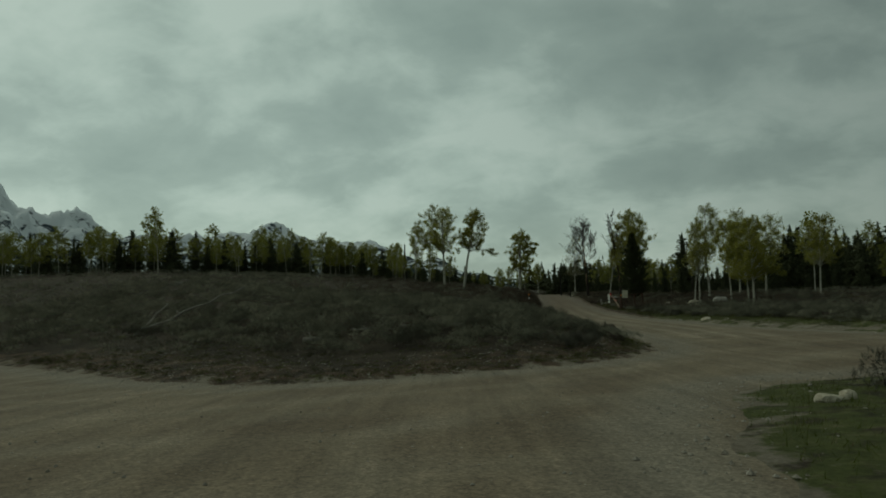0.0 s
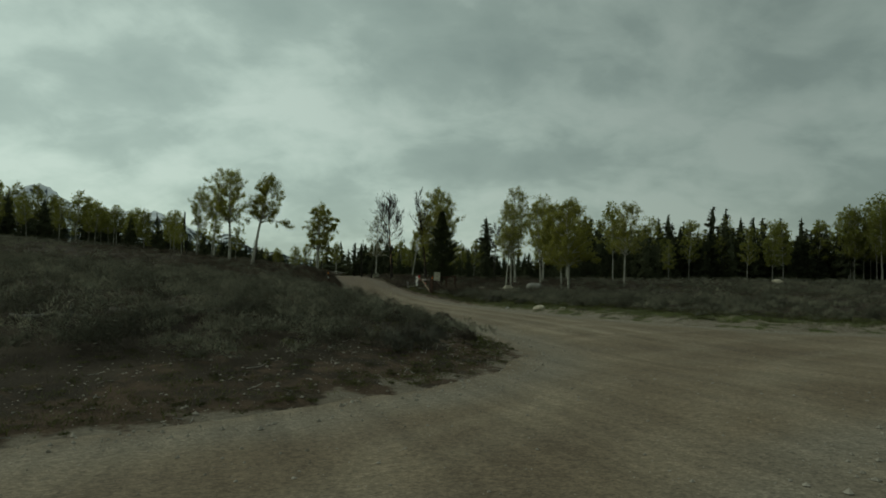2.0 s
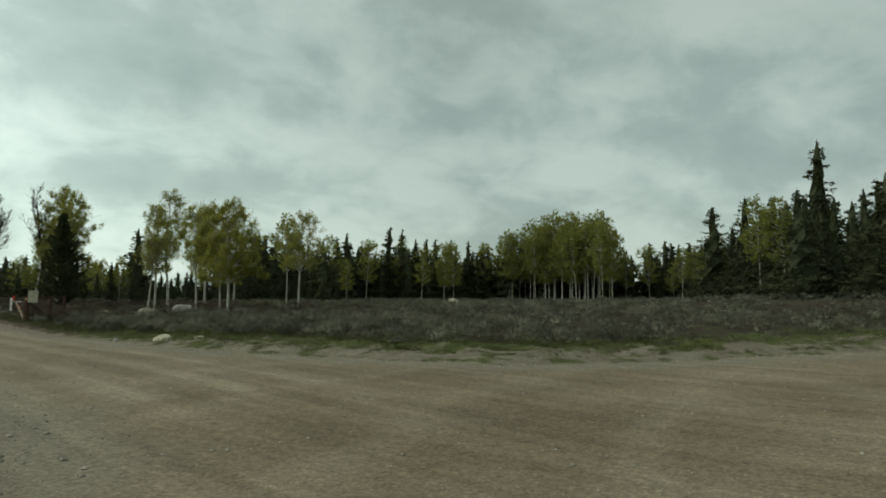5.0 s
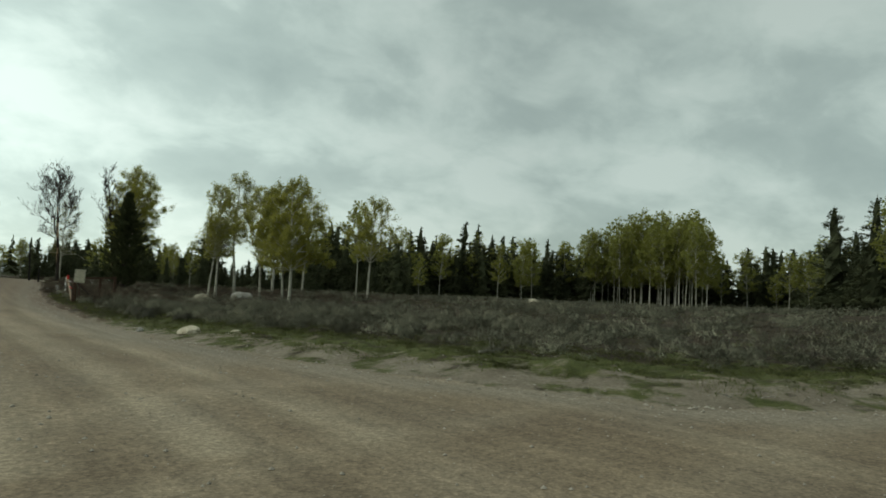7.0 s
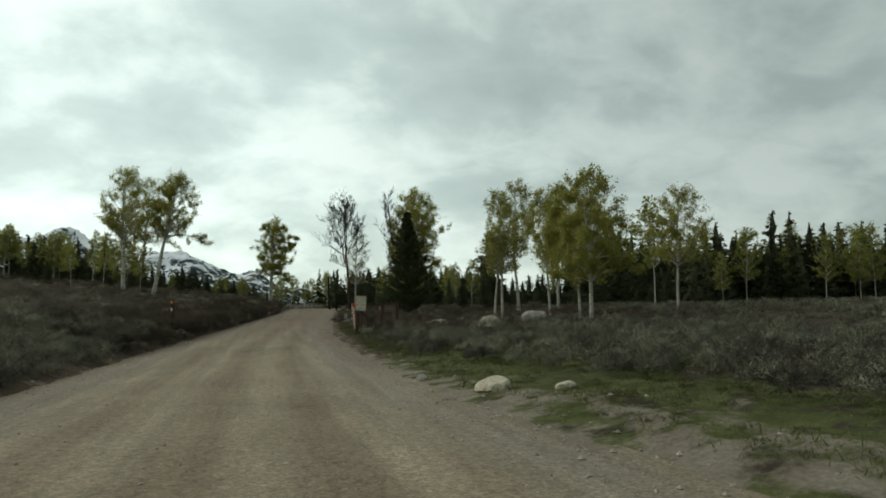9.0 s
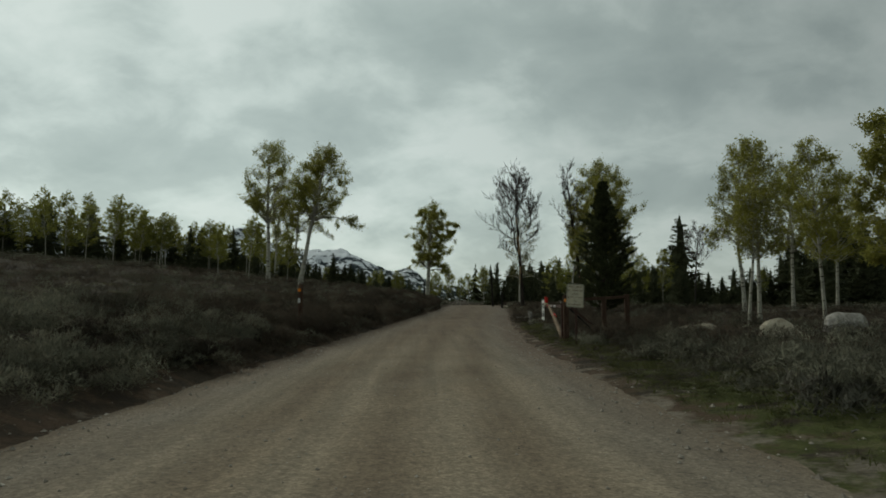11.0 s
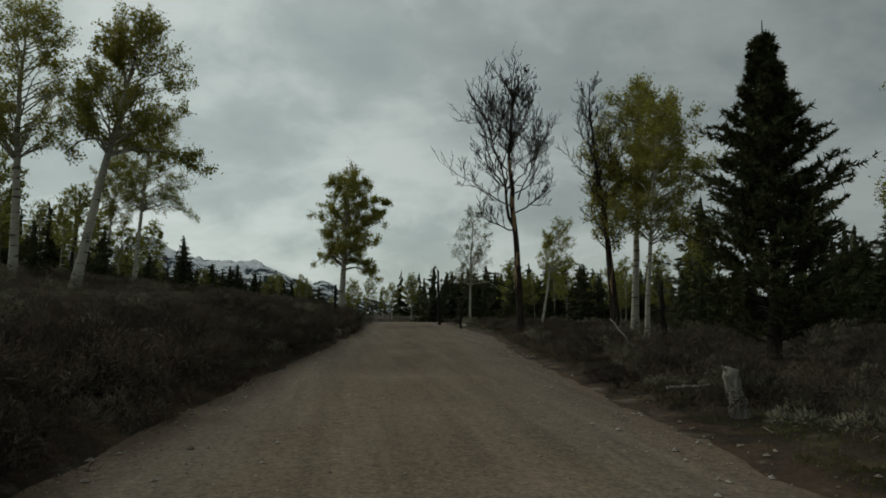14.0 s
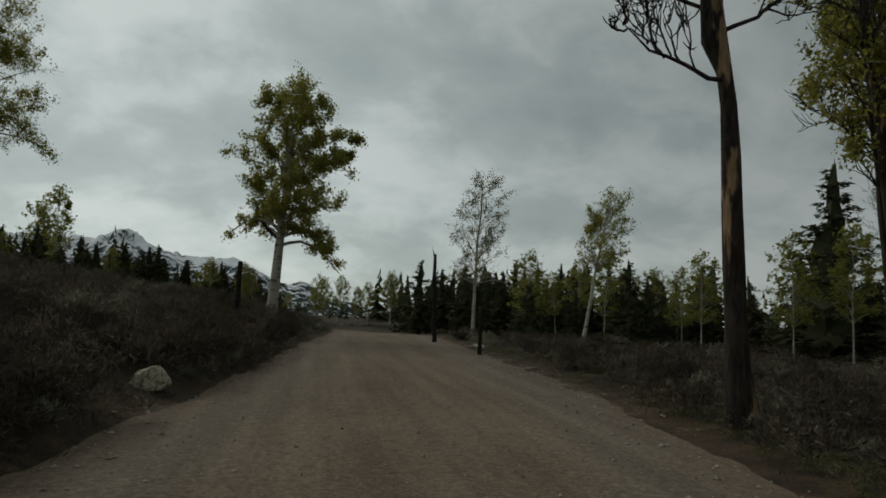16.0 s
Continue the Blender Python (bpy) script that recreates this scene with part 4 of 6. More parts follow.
# the aspens on the bank
aspen(-0.14, 103.5, 15.3, "tall forked aspen with white trunk and airy crown on the bank", 11, 0.45, 2.5, 5600, (-0.2, 0), bare=0.12, r0=0.25, fork=True)
aspen(2.7, 102.4, 14.7, "tall leaning aspen with thick white trunk and dense crown", 12, 0.5, 2.4, 7800, (1.9, 0.3), r0=0.27, bow=1.0, hang=((0.46, 0.1, 1.3), (0.5, 2.9, 0.9)))
aspen(-6.0, 133.5, 15.6, "slender aspen with leafy crown between taller aspens", 13, 0.45, 2.0, 4200, (0.2, 0.1), r0=0.16)
aspen(-3.2, 131.6, 19.4, "white-trunked aspen leaning over with drooping lower branch", 14, 0.42, 3.1, 8500, (1.3, 0.1), r0=0.24, droop=0.1, hang=((0.4, 0.2, 1.2), (0.47, 0.5, 1.1)))
# the lone aspen by the road, and those beyond
aspen(13.6, 125.5, 13.3, "lone roadside aspen with broken side limb and wind-swept crown", 31, 0.36, 2.75, 12500, (0.75, 0.1), r0=0.34, droop=0.05, leaf=0.095, bow=1.1, hang=((0.3, 0.1, 0.95), (0.36, 3.2, 1.15), (0.33, -0.5, 0.9)))
aspen(26.9, 141.6, 13.4, "thinly leaved grey aspen by the road bend", 18, 0.32, 2.7, 3000, (0.1, 0), leaf=0.075, bare=0.25, leaf_mat=ASPEN_THIN, r0=0.17, hang=((0.3, 0.3, 1.1), (0.3, 2.9, 1.0)))
aspen(32.3, 134.2, 10.9, "crooked aspen with tufted crown blown to one side", 19, 0.5, 1.9, 2600, (1.5, 0), r0=0.16, bare=0.15, bow=0.9)
# the clump past the gate
aspen(28.6, 106.1, 14.3, "tall aspen with dense rounded crown in a roadside clump", 21, 0.46, 2.9, 10500, (0.35, 0), r0=0.27, hang=((0.42, 0.2, 1.2),))
aspen(27.55, 102.5, 11.9, "tall aspen with white trunk and drooping side boughs", 22, 0.42, 2.4, 6200, (0.5, 0), r0=0.16, droop=0.1, hang=((0.38, 0.1, 1.25), (0.45, -0.4, 1.2), (0.5, 0.5, 1.1)))
bare_tree(27.13, 104.9, 13.4, "half-dead dark-trunked aspen with bare upper limbs", 23, 0.35, 1.8, 0.17, (-0.95, 0), bark=DEAD_BARK)
aspen(27.0, 105.2, 11.2, "leafy side stem of a half-dead aspen", 24, 0.42, 1.25, 1700, (-0.7, 0), r0=0.1, bark=BARE_TWIG)
aspen(37.2, 95.8, 13.6, "aspen with white trunk and loose hanging side bough", 25, 0.42, 2.4, 6200, (-0.55, 0), r0=0.2, droop=0.05, hang=((0.4, 3.1, 1.3), (0.46, 2.7, 1.2)))
aspen(43.4, 100.2, 13.4, "broad leafy aspen with straight white trunk", 26, 0.4, 2.7, 6200, (0, 0), r0=0.2)
aspen(47.6, 101.0, 12.6, LBL, 27, 0.36, 2.6, 4600, (0.3, 0), r0=0.18)
# the aspens in the meadow
aspen(28.9, 77.2, 9.4, "aspen with pale leaning stem and small oval crown", 33, 0.36, 1.4, 2700, (0.3, 0), leaf=0.08, r0=0.12)
aspen(28.2, 76.8, 6.8, "slender aspen with crooked grey stem beside a taller one", 34, 0.5, 1.0, 1100, (0.7, 0), leaf=0.075, r0=0.1)
aspen(33.4, 79.4, 9.8, "broad leafy aspen in a close meadow clump", 35, 0.34, 1.7, 4200, (-0.2, 0), leaf=0.085, r0=0.12)
aspen(31.2, 69.9, 8.7, "leafy white-trunked aspen in the middle of a meadow clump", 39, 0.28, 1.9, 6800, (-0.4, 0), leaf=0.085, r0=0.11)
aspen(30.2, 66.5, 8.7, "broad leafy aspen with white trunk in a meadow clump", 36, 0.28, 2.3, 9000, (0.3, 0), leaf=0.085, r0=0.14, hang=((0.4, -0.3, 1.05),))
aspen(42.4, 76.8, 10.0, "light green aspen with spreading crown in the meadow", 37, 0.38, 2.6, 5200, (0.1, 0), leaf=0.08, r0=0.13)

def broken_limb(x, y, z0, tip, r):
    """A dead limb stub snapped off the lone aspen's trunk, as a part of it."""
    tree = [o for o in scene.objects if o.parent is None and o.name.startswith("aspen_tree") and abs(o.matrix_basis.translation.x - x) < 0.01 and abs(o.matrix_basis.translation.y - y) < 0.01][0]
    s = Soup()
    p = np.array([(0.05, 0, z0), (tip[0] * 0.45, tip[1] * 0.4, z0 + tip[2] * 0.35), (tip[0] * 0.8, tip[1], z0 + tip[2] * 0.8), (tip[0], tip[1], z0 + tip[2])])
    v, f = tube(p, [r, r * 0.8, r * 0.6, r * 0.35], 7)
    s.add(v, f)
    mesh_part("broken_limb", s.mesh("broken_limb", [BARE_TWIG], True), tree, "dead grey broken limb")


broken_limb(13.6, 125.5, 3.9, (-1.0, 0.1, 1.2), 0.09)
# bare trees
bare_tree(21.4, 101.9, 11.7, "tall dead tree with dark peeling bark and bare branches", 41, 0.5, 2.0, 0.165, (-0.3, 0), side_stem=True, levels=4, bow=0.5)
bare_tree(44.3, 122.3, 9.6, "small leafless grey tree before dark firs", 43, 0.55, 1.9, 0.1, (0.2, 0), bark=BARE_TWIG)
pine_hero(24.75, 89.2, 9.7, 51)

# ---- woods round the meadow ----
rng = np.random.RandomState(77)
FIR_KINDS = [conifer_meshes(100 + i, 10.0, r, 170, 16, dr, spray=0.72) for i, (r, dr) in enumerate([(2.2, 0.3), (2.7, 0.2), (1.9, 0.35), (3.0, 0.15), (2.4, 0.28), (2.6, 0.1)])]
BELT_KINDS = [conifer_meshes(140 + i, 10.0, r, 110, 11, dr, spray=0.95) for i, (r, dr) in enumerate([(2.2, 0.3), (2.7, 0.2), (1.9, 0.35), (3.0, 0.15), (2.4, 0.28), (2.6, 0.1)])]
FIR_KINDS += [conifer_meshes(120 + i, 10.0, r, 180, 24, dr, spray=0.5) for i, (r, dr) in enumerate([(2.5, 0.2), (2.1, 0.3), (2.9, 0.1)])]
FIR_MESH = [(a.mesh("trunk", [PINE_BARK], True), b.mesh("crown", [FIR_NEEDLE])) for a, b in FIR_KINDS]
ASP_KINDS = [aspen_meshes(200 + i, 10.0, lo, R, nl, (0.3, 0), 0.135, 0.05, 0.055, light=True) for i, (lo, R, nl) in enumerate([(0.3, 1.9, 2100), (0.37, 1.7, 1800), (0.27, 2.2, 2300), (0.38, 1.9, 2000)])]
ASP_MESH = [(a.mesh("trunk", [ASPEN_BARK], True), b.mesh("branchwork", [ASPEN_BARK], True), c.mesh("crown", [GROVE_LEAF])) for a, b, c in ASP_KINDS]


FAR_FIR, far_firs = 88.0, []


def fir(x, y, top=None, h=None, k=None, wide=1.0):
    z = at(x, y)
    h = h or top - z
    k = rng.randint(6) if k is None else k
    if math.hypot(x - 22, y - 68) > FAR_FIR:
        far_firs.append((k, x, y, z, h / 10.0, wide, rng.uniform(0, 6.283)))
        return
    e = thing("fir_tree", x, y, z, "dark green narrow fir at the meadow's wood edge", "tree", "wood-edge firs", rng.uniform(0, 360))
    s = h / 10.0
    e.scale = (s * wide, s * wide, s)
    mesh_part("trunk", FIR_MESH[k][0], e)
    mesh_part("crown", FIR_MESH[k][1], e)


def near_fir(x, y, h=None, wide=1.0):
    fir(x, y, h=h, k=6 + rng.randint(3), wide=wide)


def small_aspen(x, y, top=None, h=None, k=None, wide=1.0):
    z = at(x, y)
    h = h or top - z
    k = rng.randint(len(ASP_MESH)) if k is None else k
    e = thing("aspen_tree", x, y, z, "slim white-trunked aspen with fresh green leaves at the wood edge", "tree", "wood-edge aspens", rng.uniform(0, 360))
    s = h / 10.0
    e.scale = (s * wide, s * wide, s)
    for nm, me in zip(("trunk", "branchwork", "crown"), ASP_MESH[k]):
        mesh_part(nm, me, e)


def sky_gap(x, y):
    """The open lane in the wood between the meadow aspens."""
    return y > 85 and x > 0 and 18.6 < math.degrees(math.atan2(x - 13, y - 30)) < 24.8


def row(kind, line, n, deep, lo, hi, wide=1.0):
    """Trees strewn along a line on the plan, up to `deep` metres behind it."""
    p = np.array(line, float)
    seg = np.linalg.norm(np.diff(p, axis=0), axis=1)
    cum = np.concatenate([[0], np.cumsum(seg)])
    for i in range(n):
        s = (i + rng.uniform(0, 1)) / n * cum[-1]
        x, y = np.interp(s, cum, p[:, 0]), np.interp(s, cum, p[:, 1])
        out = np.array([x - 15, y - 45])
        out /= np.linalg.norm(out)
        b = rng.uniform(0, deep)
        low = 0.42 if sky_gap(x + out[0] * b, y + out[1] * b) else 1.0
        kind(x + out[0] * b, y + out[1] * b, h=low * rng.uniform(lo, hi), wide=wide * rng.uniform(0.85, 1.2))


# firs standing out at the meadow's far side
for x, y, top in ((83.4, 130.3, 13.6), (85.1, 129.1, 14.2), (87.2, 127.6, 12.6), (91.6, 124.2, 15.6), (93.8, 122.4, 15.1), (95.7, 120.8, 13.2), (100.6, 123.1, 13.6), (106.7, 117.2, 13.3), (70.1, 115.1, 10.8)):
    fir(x, y, top)
for x, y, top in ((88.1, 56.7, 12.9), (93.5, 56.8, 10.8), (84.8, 51.5, 13.2), (81.1, 46.9, 12.4), (67.6, 39.9, 10.8), (69.8, 38.0, 10.2), (64.5, 34.0, 9.8), (72, 33, 10.6), (78, 43, 11.5)):
    fir(x, y, top, k=6 + rng.randint(3), wide=1.15)
for x, y, top in ((50.1, 92.2, 11.8), (87.7, 110.0, 10.6), (90.7, 107.3, 10.2), (91.9, 106.1, 11.2), (74.6, 114.5, 7.8), (80.7, 48.3, 12.3), (76.8, 44.3, 11.4), (38.3, 122.6, 6.9), (40.0, 120.8, 7.4), (54.3, 126.7, 5.5)):
    small_aspen(x, y, top)
fir(92.0, 46.5, 20.0, k=7, wide=1.1)
fir(46.6, 132.6, 7.2, k=1, wide=1.4)
fir(60, 146, 4.6)
# the aspen grove
row(small_aspen, [(105, 107), (105, 94), (101.5, 79.5)], 26, 5, 12.0, 14.5, 0.85)
row(small_aspen, [(107, 102), (107, 92), (104, 84)], 14, 7, 14.5, 17.0, 0.95)
# dense fir edge right round the meadow
row(fir, [(42, 122), (60, 124), (80, 124), (95, 116), (104, 110)], 64, 12, 8.0, 12.5, 1.25)
row(fir, [(62, 118), (84, 121), (100, 112)], 26, 6, 5.5, 9.5, 1.2)
row(fir, [(104, 108), (116, 92), (124, 80), (122, 62), (104, 56)], 56, 12, 8.0, 12.0, 1.3)
row(fir, [(96, 58), (86, 48), (74, 36), (72, 20), (80, 0)], 44, 16, 8.0, 13.0, 1.2)
row(small_aspen, [(70, 122), (96, 112), (118, 84), (120, 66)], 14, 10, 8.0, 13.0)
row(fir, [(30, 146), (38, 138), (48, 128)], 18, 18, 4.0, 6.6, 1.25)
row(fir, [(24, 160), (32, 158), (44, 150)], 18, 24, 5.0, 9.0, 1.15)
row(small_aspen, [(30, 142), (44, 128), (56, 126)], 9, 14, 5.0, 8.0)
for x, y, h in ((34.5, 112, 3.9), (36.6, 113.5, 4.4), (38.6, 111, 3.7), (39.8, 114.4, 4.6)):
    near_fir(x, y, h, 1.3)
row(near_fir, [(58, 110), (66, 112)], 6, 9, 2.8, 4.6, 1.3)
row(fir, [(82, 164), (98, 153), (114, 140)], 34, 12, 8.5, 11.0, 1.3)
row(fir, [(98, 116), (112, 104), (124, 90)], 26, 8, 7.0, 10.0, 1.3)
row(fir, [(30, 178), (38, 166), (50, 148), (62, 132)], 52, 14, 6.0, 9.5, 1.35)
row(small_aspen, [(34, 160), (52, 140)], 7, 10, 5.0, 8.0)
row(fir, [(44, 117), (50, 114), (58, 110)], 11, 8, 4.6, 6.2, 1.6)
# woods behind the hill
row(small_aspen, [(-120, 90), (-70, 112), (-45, 126), (-30, 140), (-16, 150)], 46, 14, 6.0, 9.0, 1.05)
row(small_aspen, [(-64, 106), (-34, 118), (-14, 124)], 22, 12, 6.0, 8.6, 1.1)
row(fir, [(-60, 110), (-28, 126), (-10, 134)], 20, 12, 5.0, 8.0, 1.3)
row(fir, [(-120, 98), (-70, 120), (-40, 140), (-18, 156)], 52, 22, 5.5, 8.5, 1.2)
row(fir, [(-22, 146), (0, 158), (12, 166)], 64, 18, 3.0, 4.9, 1.5)
row(small_aspen, [(-16, 146), (0, 156), (10, 160)], 12, 12, 3.0, 4.6, 1.2)
small_aspen(-12.0, 172.0, 15.0)
small_aspen(-14.0, 173.5, 13.6)
row(small_aspen, [(-22, 128), (-12, 132), (-4, 136)], 7, 6, 5.0, 7.5)
row(fir, [(-8, 108), (-2, 112), (4, 118)], 5, 8, 2.4, 3.8, 1.2)
row(small_aspen, [(-6, 106), (-2, 106), (1, 107)], 3, 10, 3.5, 6.0)
row(small_aspen, [(4, 150), (9, 150), (13, 158)], 4, 14, 3.2, 4.6)
row(small_aspen, [(14, 205), (24, 208), (30, 205)], 7, 12, 7.0, 9.5)
row(fir, [(118, 76), (114, 66), (108, 60)], 14, 10, 8.0, 11.0, 1.3)
row(small_aspen, [(108, 74), (102, 62)], 5, 6, 6.0, 9.0)
for x, y, top, f in ((-43.1, 101.3, 16.4, 0), (-45, 122, 15.0, 1), (-45.6, 132.4, 17.0, 0), (-36.6, 135.2, 16.5, 0), (-33.9, 135.9, 16, 0), (-30.4, 141.8, 15, 0), (-24, 148.1, 14.5, 0), (-17.9, 149, 13.8, 0), (-11.7, 149.6, 13.2, 0), (-31, 136.3, 15.8, 0), (-22, 129.1, 13.3, 0), (-17.8, 125.8, 12, 0), (-14.3, 132.8, 12, 0)):
    (fir if f else small_aspen)(x, y, top)


def far_woods():
    """Woods too far off to count, to the horizon all round."""
    r = np.random.RandomState(5)
    s = Soup()
    for i in range(2100):
        a = r.uniform(0, 6.283)
        d = 150 + 420 * r.uniform() ** 1.4
        x, y = 15 + np.cos(a) * d, 60 + np.sin(a) * d
        if abs(x - 16) < 14 and 100 < y < 210 or (y > 150 and abs(np.degrees(np.arctan2(x - 15, y - 60))) < 4 and d < 230):
            continue
        z = at(x, y)
        h = r.uniform(6, 11) * (0.5 if sky_gap(x, y) else 1.0)
        w = h * r.uniform(0.17, 0.27)
        m = 26
        u = np.linspace(0.08, 0.97, m)
        th = r.uniform(0, 6.283, m)
        rr = w * (1 - u) * r.uniform(0.8, 1.25, m) + 0.1
        c = np.stack([x + 0 * u, y + 0 * u, z + u * h], 1)
        dv = np.stack([np.cos(th), np.sin(th), 0 * u], 1)
        sd = np.stack([-np.sin(th), np.cos(th), 0 * u], 1)
        v = np.stack([c + [0, 0, h * 0.09], c + dv * rr[:, None] + sd * rr[:, None] * 0.7, c + dv * rr[:, None] * 1.1 - [0, 0, h * 0.02], c + dv * rr[:, None] - sd * rr[:, None] * 0.7], 1).reshape(-1, 3)
        s.add(v, np.arange(len(v)).reshape(-1, 4))
    tagged(new("far_woods", s.mesh("far_woods", [FIR_NEEDLE])), "distant dark conifer woods beyond the range", "woods", kind="stuff")


far_woods()


def fir_belt():
    """The firs at the back of the wood edges, too many to tell apart."""
    s = Soup()
    for k, x, y, z, sc, wide, a in far_firs:
        ca, sa = math.cos(a), math.sin(a)
        turn = np.array([(ca, -sa, 0), (sa, ca, 0), (0, 0, 1)]).T * np.array([sc * wide, sc * wide, sc])
        for m, soup in ((1, BELT_KINDS[k % 6][0]), (0, BELT_KINDS[k % 6][1])):
            base = s.n
            s.add(np.concatenate(soup.v) @ turn + np.array([x, y, z]), np.zeros((0, 3), np.int64))
            for f in soup.f:
                s.f.append(f + base)
                s.m.append(np.full(len(f), m))
    tagged(new("fir_belt", s.mesh("fir_belt", [FIR_NEEDLE, PINE_BARK])), "dense dark green firs standing behind the wood edge", "woods", kind="stuff")


fir_belt()


# ---- brush and grass ----
def specks(r, o, out, size, n, slim=0.1):
    """Thin pointed sprays at the points o, leaning outwards and up."""
    d = out * 0.6 + r.normal(size=(n, 3)) * 0.42
    d /= np.linalg.norm(d, axis=1, keepdims=True)
    sd = np.cross(d, r.normal(size=(n, 3)))
    sd /= np.linalg.norm(sd, axis=1, keepdims=True)
    ln = size[:, None] * r.uniform(0.6, 1.4, n)[:, None]
    return np.stack([o - sd * ln * slim, o + sd * ln * slim, o + d * ln], 1).reshape(-1, 3)


def bush_face(r, v, ax, ay):
    """The way that each spray's side of the bush looks: outwards and up."""
    f = v * [1, 1, 0.9] + np.stack([ax, ay, 0 * v[:, 2] + 0.65], 1) + r.normal(size=v.shape) * 0.1
    return f / np.linalg.norm(f, axis=1, keepdims=True)


def set_face(me, face):
    me.attributes.new("face", "FLOAT_VECTOR", "POINT").data.foreach_set("vector", np.repeat(face, 3, axis=0).astype(np.float32).ravel())


def bush_mesh(seed, n, h, w, leaf, mats):
    """A sagebrush: a rounded, lobed mass of small grey leaves on a short woody stem."""
    r = np.random.RandomState(seed)
    lobes = r.normal(size=(9, 3)) * [w * 0.42, w * 0.42, 0] + np.stack([np.zeros(9), np.zeros(9), h * r.uniform(0.12, 0.6, 9)], 1)
    k = r.randint(0, 9, n)
    v = r.normal(size=(n, 3))
    v /= np.linalg.norm(v, axis=1, keepdims=True)
    v[:, 2] = np.abs(v[:, 2]) * 1.25 - 0.5
    o = lobes[k] + v * np.array([w * 0.42, w * 0.42, h * 0.36]) * r.uniform(0.62, 0.98, n)[:, None]
    o[:, 2] = np.maximum(o[:, 2], 0.03)
    face = bush_face(r, v, lobes[k, 0] / w, lobes[k, 1] / w)
    s = Soup()
    s.add(specks(r, o, v + [0, 0, 0.75], np.full(n, leaf), n), np.arange(3 * n).reshape(n, 3))
    st = Soup()
    v, f = tube(np.array([[0, 0, -0.1], [0.03, 0.02, h * 0.12], [-0.02, 0.03, h * 0.3]]), [0.028, 0.022, 0.012], 6)
    st.add(v, f)
    me = s.mesh("foliage", mats)
    set_attr(me, "tone", np.ones(3 * n))
    set_face(me, face)
    return me, st.mesh("stem", [BARE_TWIG])


SAGE_MESH = [bush_mesh(300 + i, 1500, h, w, 0.078, [SAGE_LEAF]) for i, (h, w) in enumerate([(0.62, 0.5), (0.72, 0.56), (0.5, 0.5), (0.8, 0.6), (0.56, 0.62), (0.42, 0.38)])]
DRY_MESH = [bush_mesh(330 + i, 1500, h, w, 0.075, [SAGE_DRY]) for i, (h, w) in enumerate([(0.55, 0.42), (0.66, 0.5)])]


def sage_density(x, y, d):
    """Chance that a bush stands at a place."""
    lft = left_side(x, y)
    w = waves(x, y, 9.0, 31) + 0.5 * waves(x, y, 3.0, 32)
    start = np.where(lft > 0, np.interp(y, [18, 23, 27, 45], [5.0, 3.4, 0.9, 0.15]), np.interp(y, [20, 45, 66, 80], [2.4, 2.4, 2.2, 1.0]))
    return np.clip((d - start + 1.0) / 3.0, 0, 1) * (d > start - np.where(lft < 1, 0.9, 0.45)) * np.clip(0.6 + 0.9 * w, 0.08, 1) * np.where((lft < 1) & (y > 56) & (d < 7), 0.55, 1)


def scatter(seed, n, x0, x1, y0, y1):
    r = np.random.RandomState(seed)
    x, y = r.uniform(x0, x1, n), r.uniform(y0, y1, n)
    d = edge_distance(x, y)
    k = (r.uniform(0, 1, n) < sage_density(x, y, d)) & (d > 0.2)
    return r, x[k], y[k], d[k]


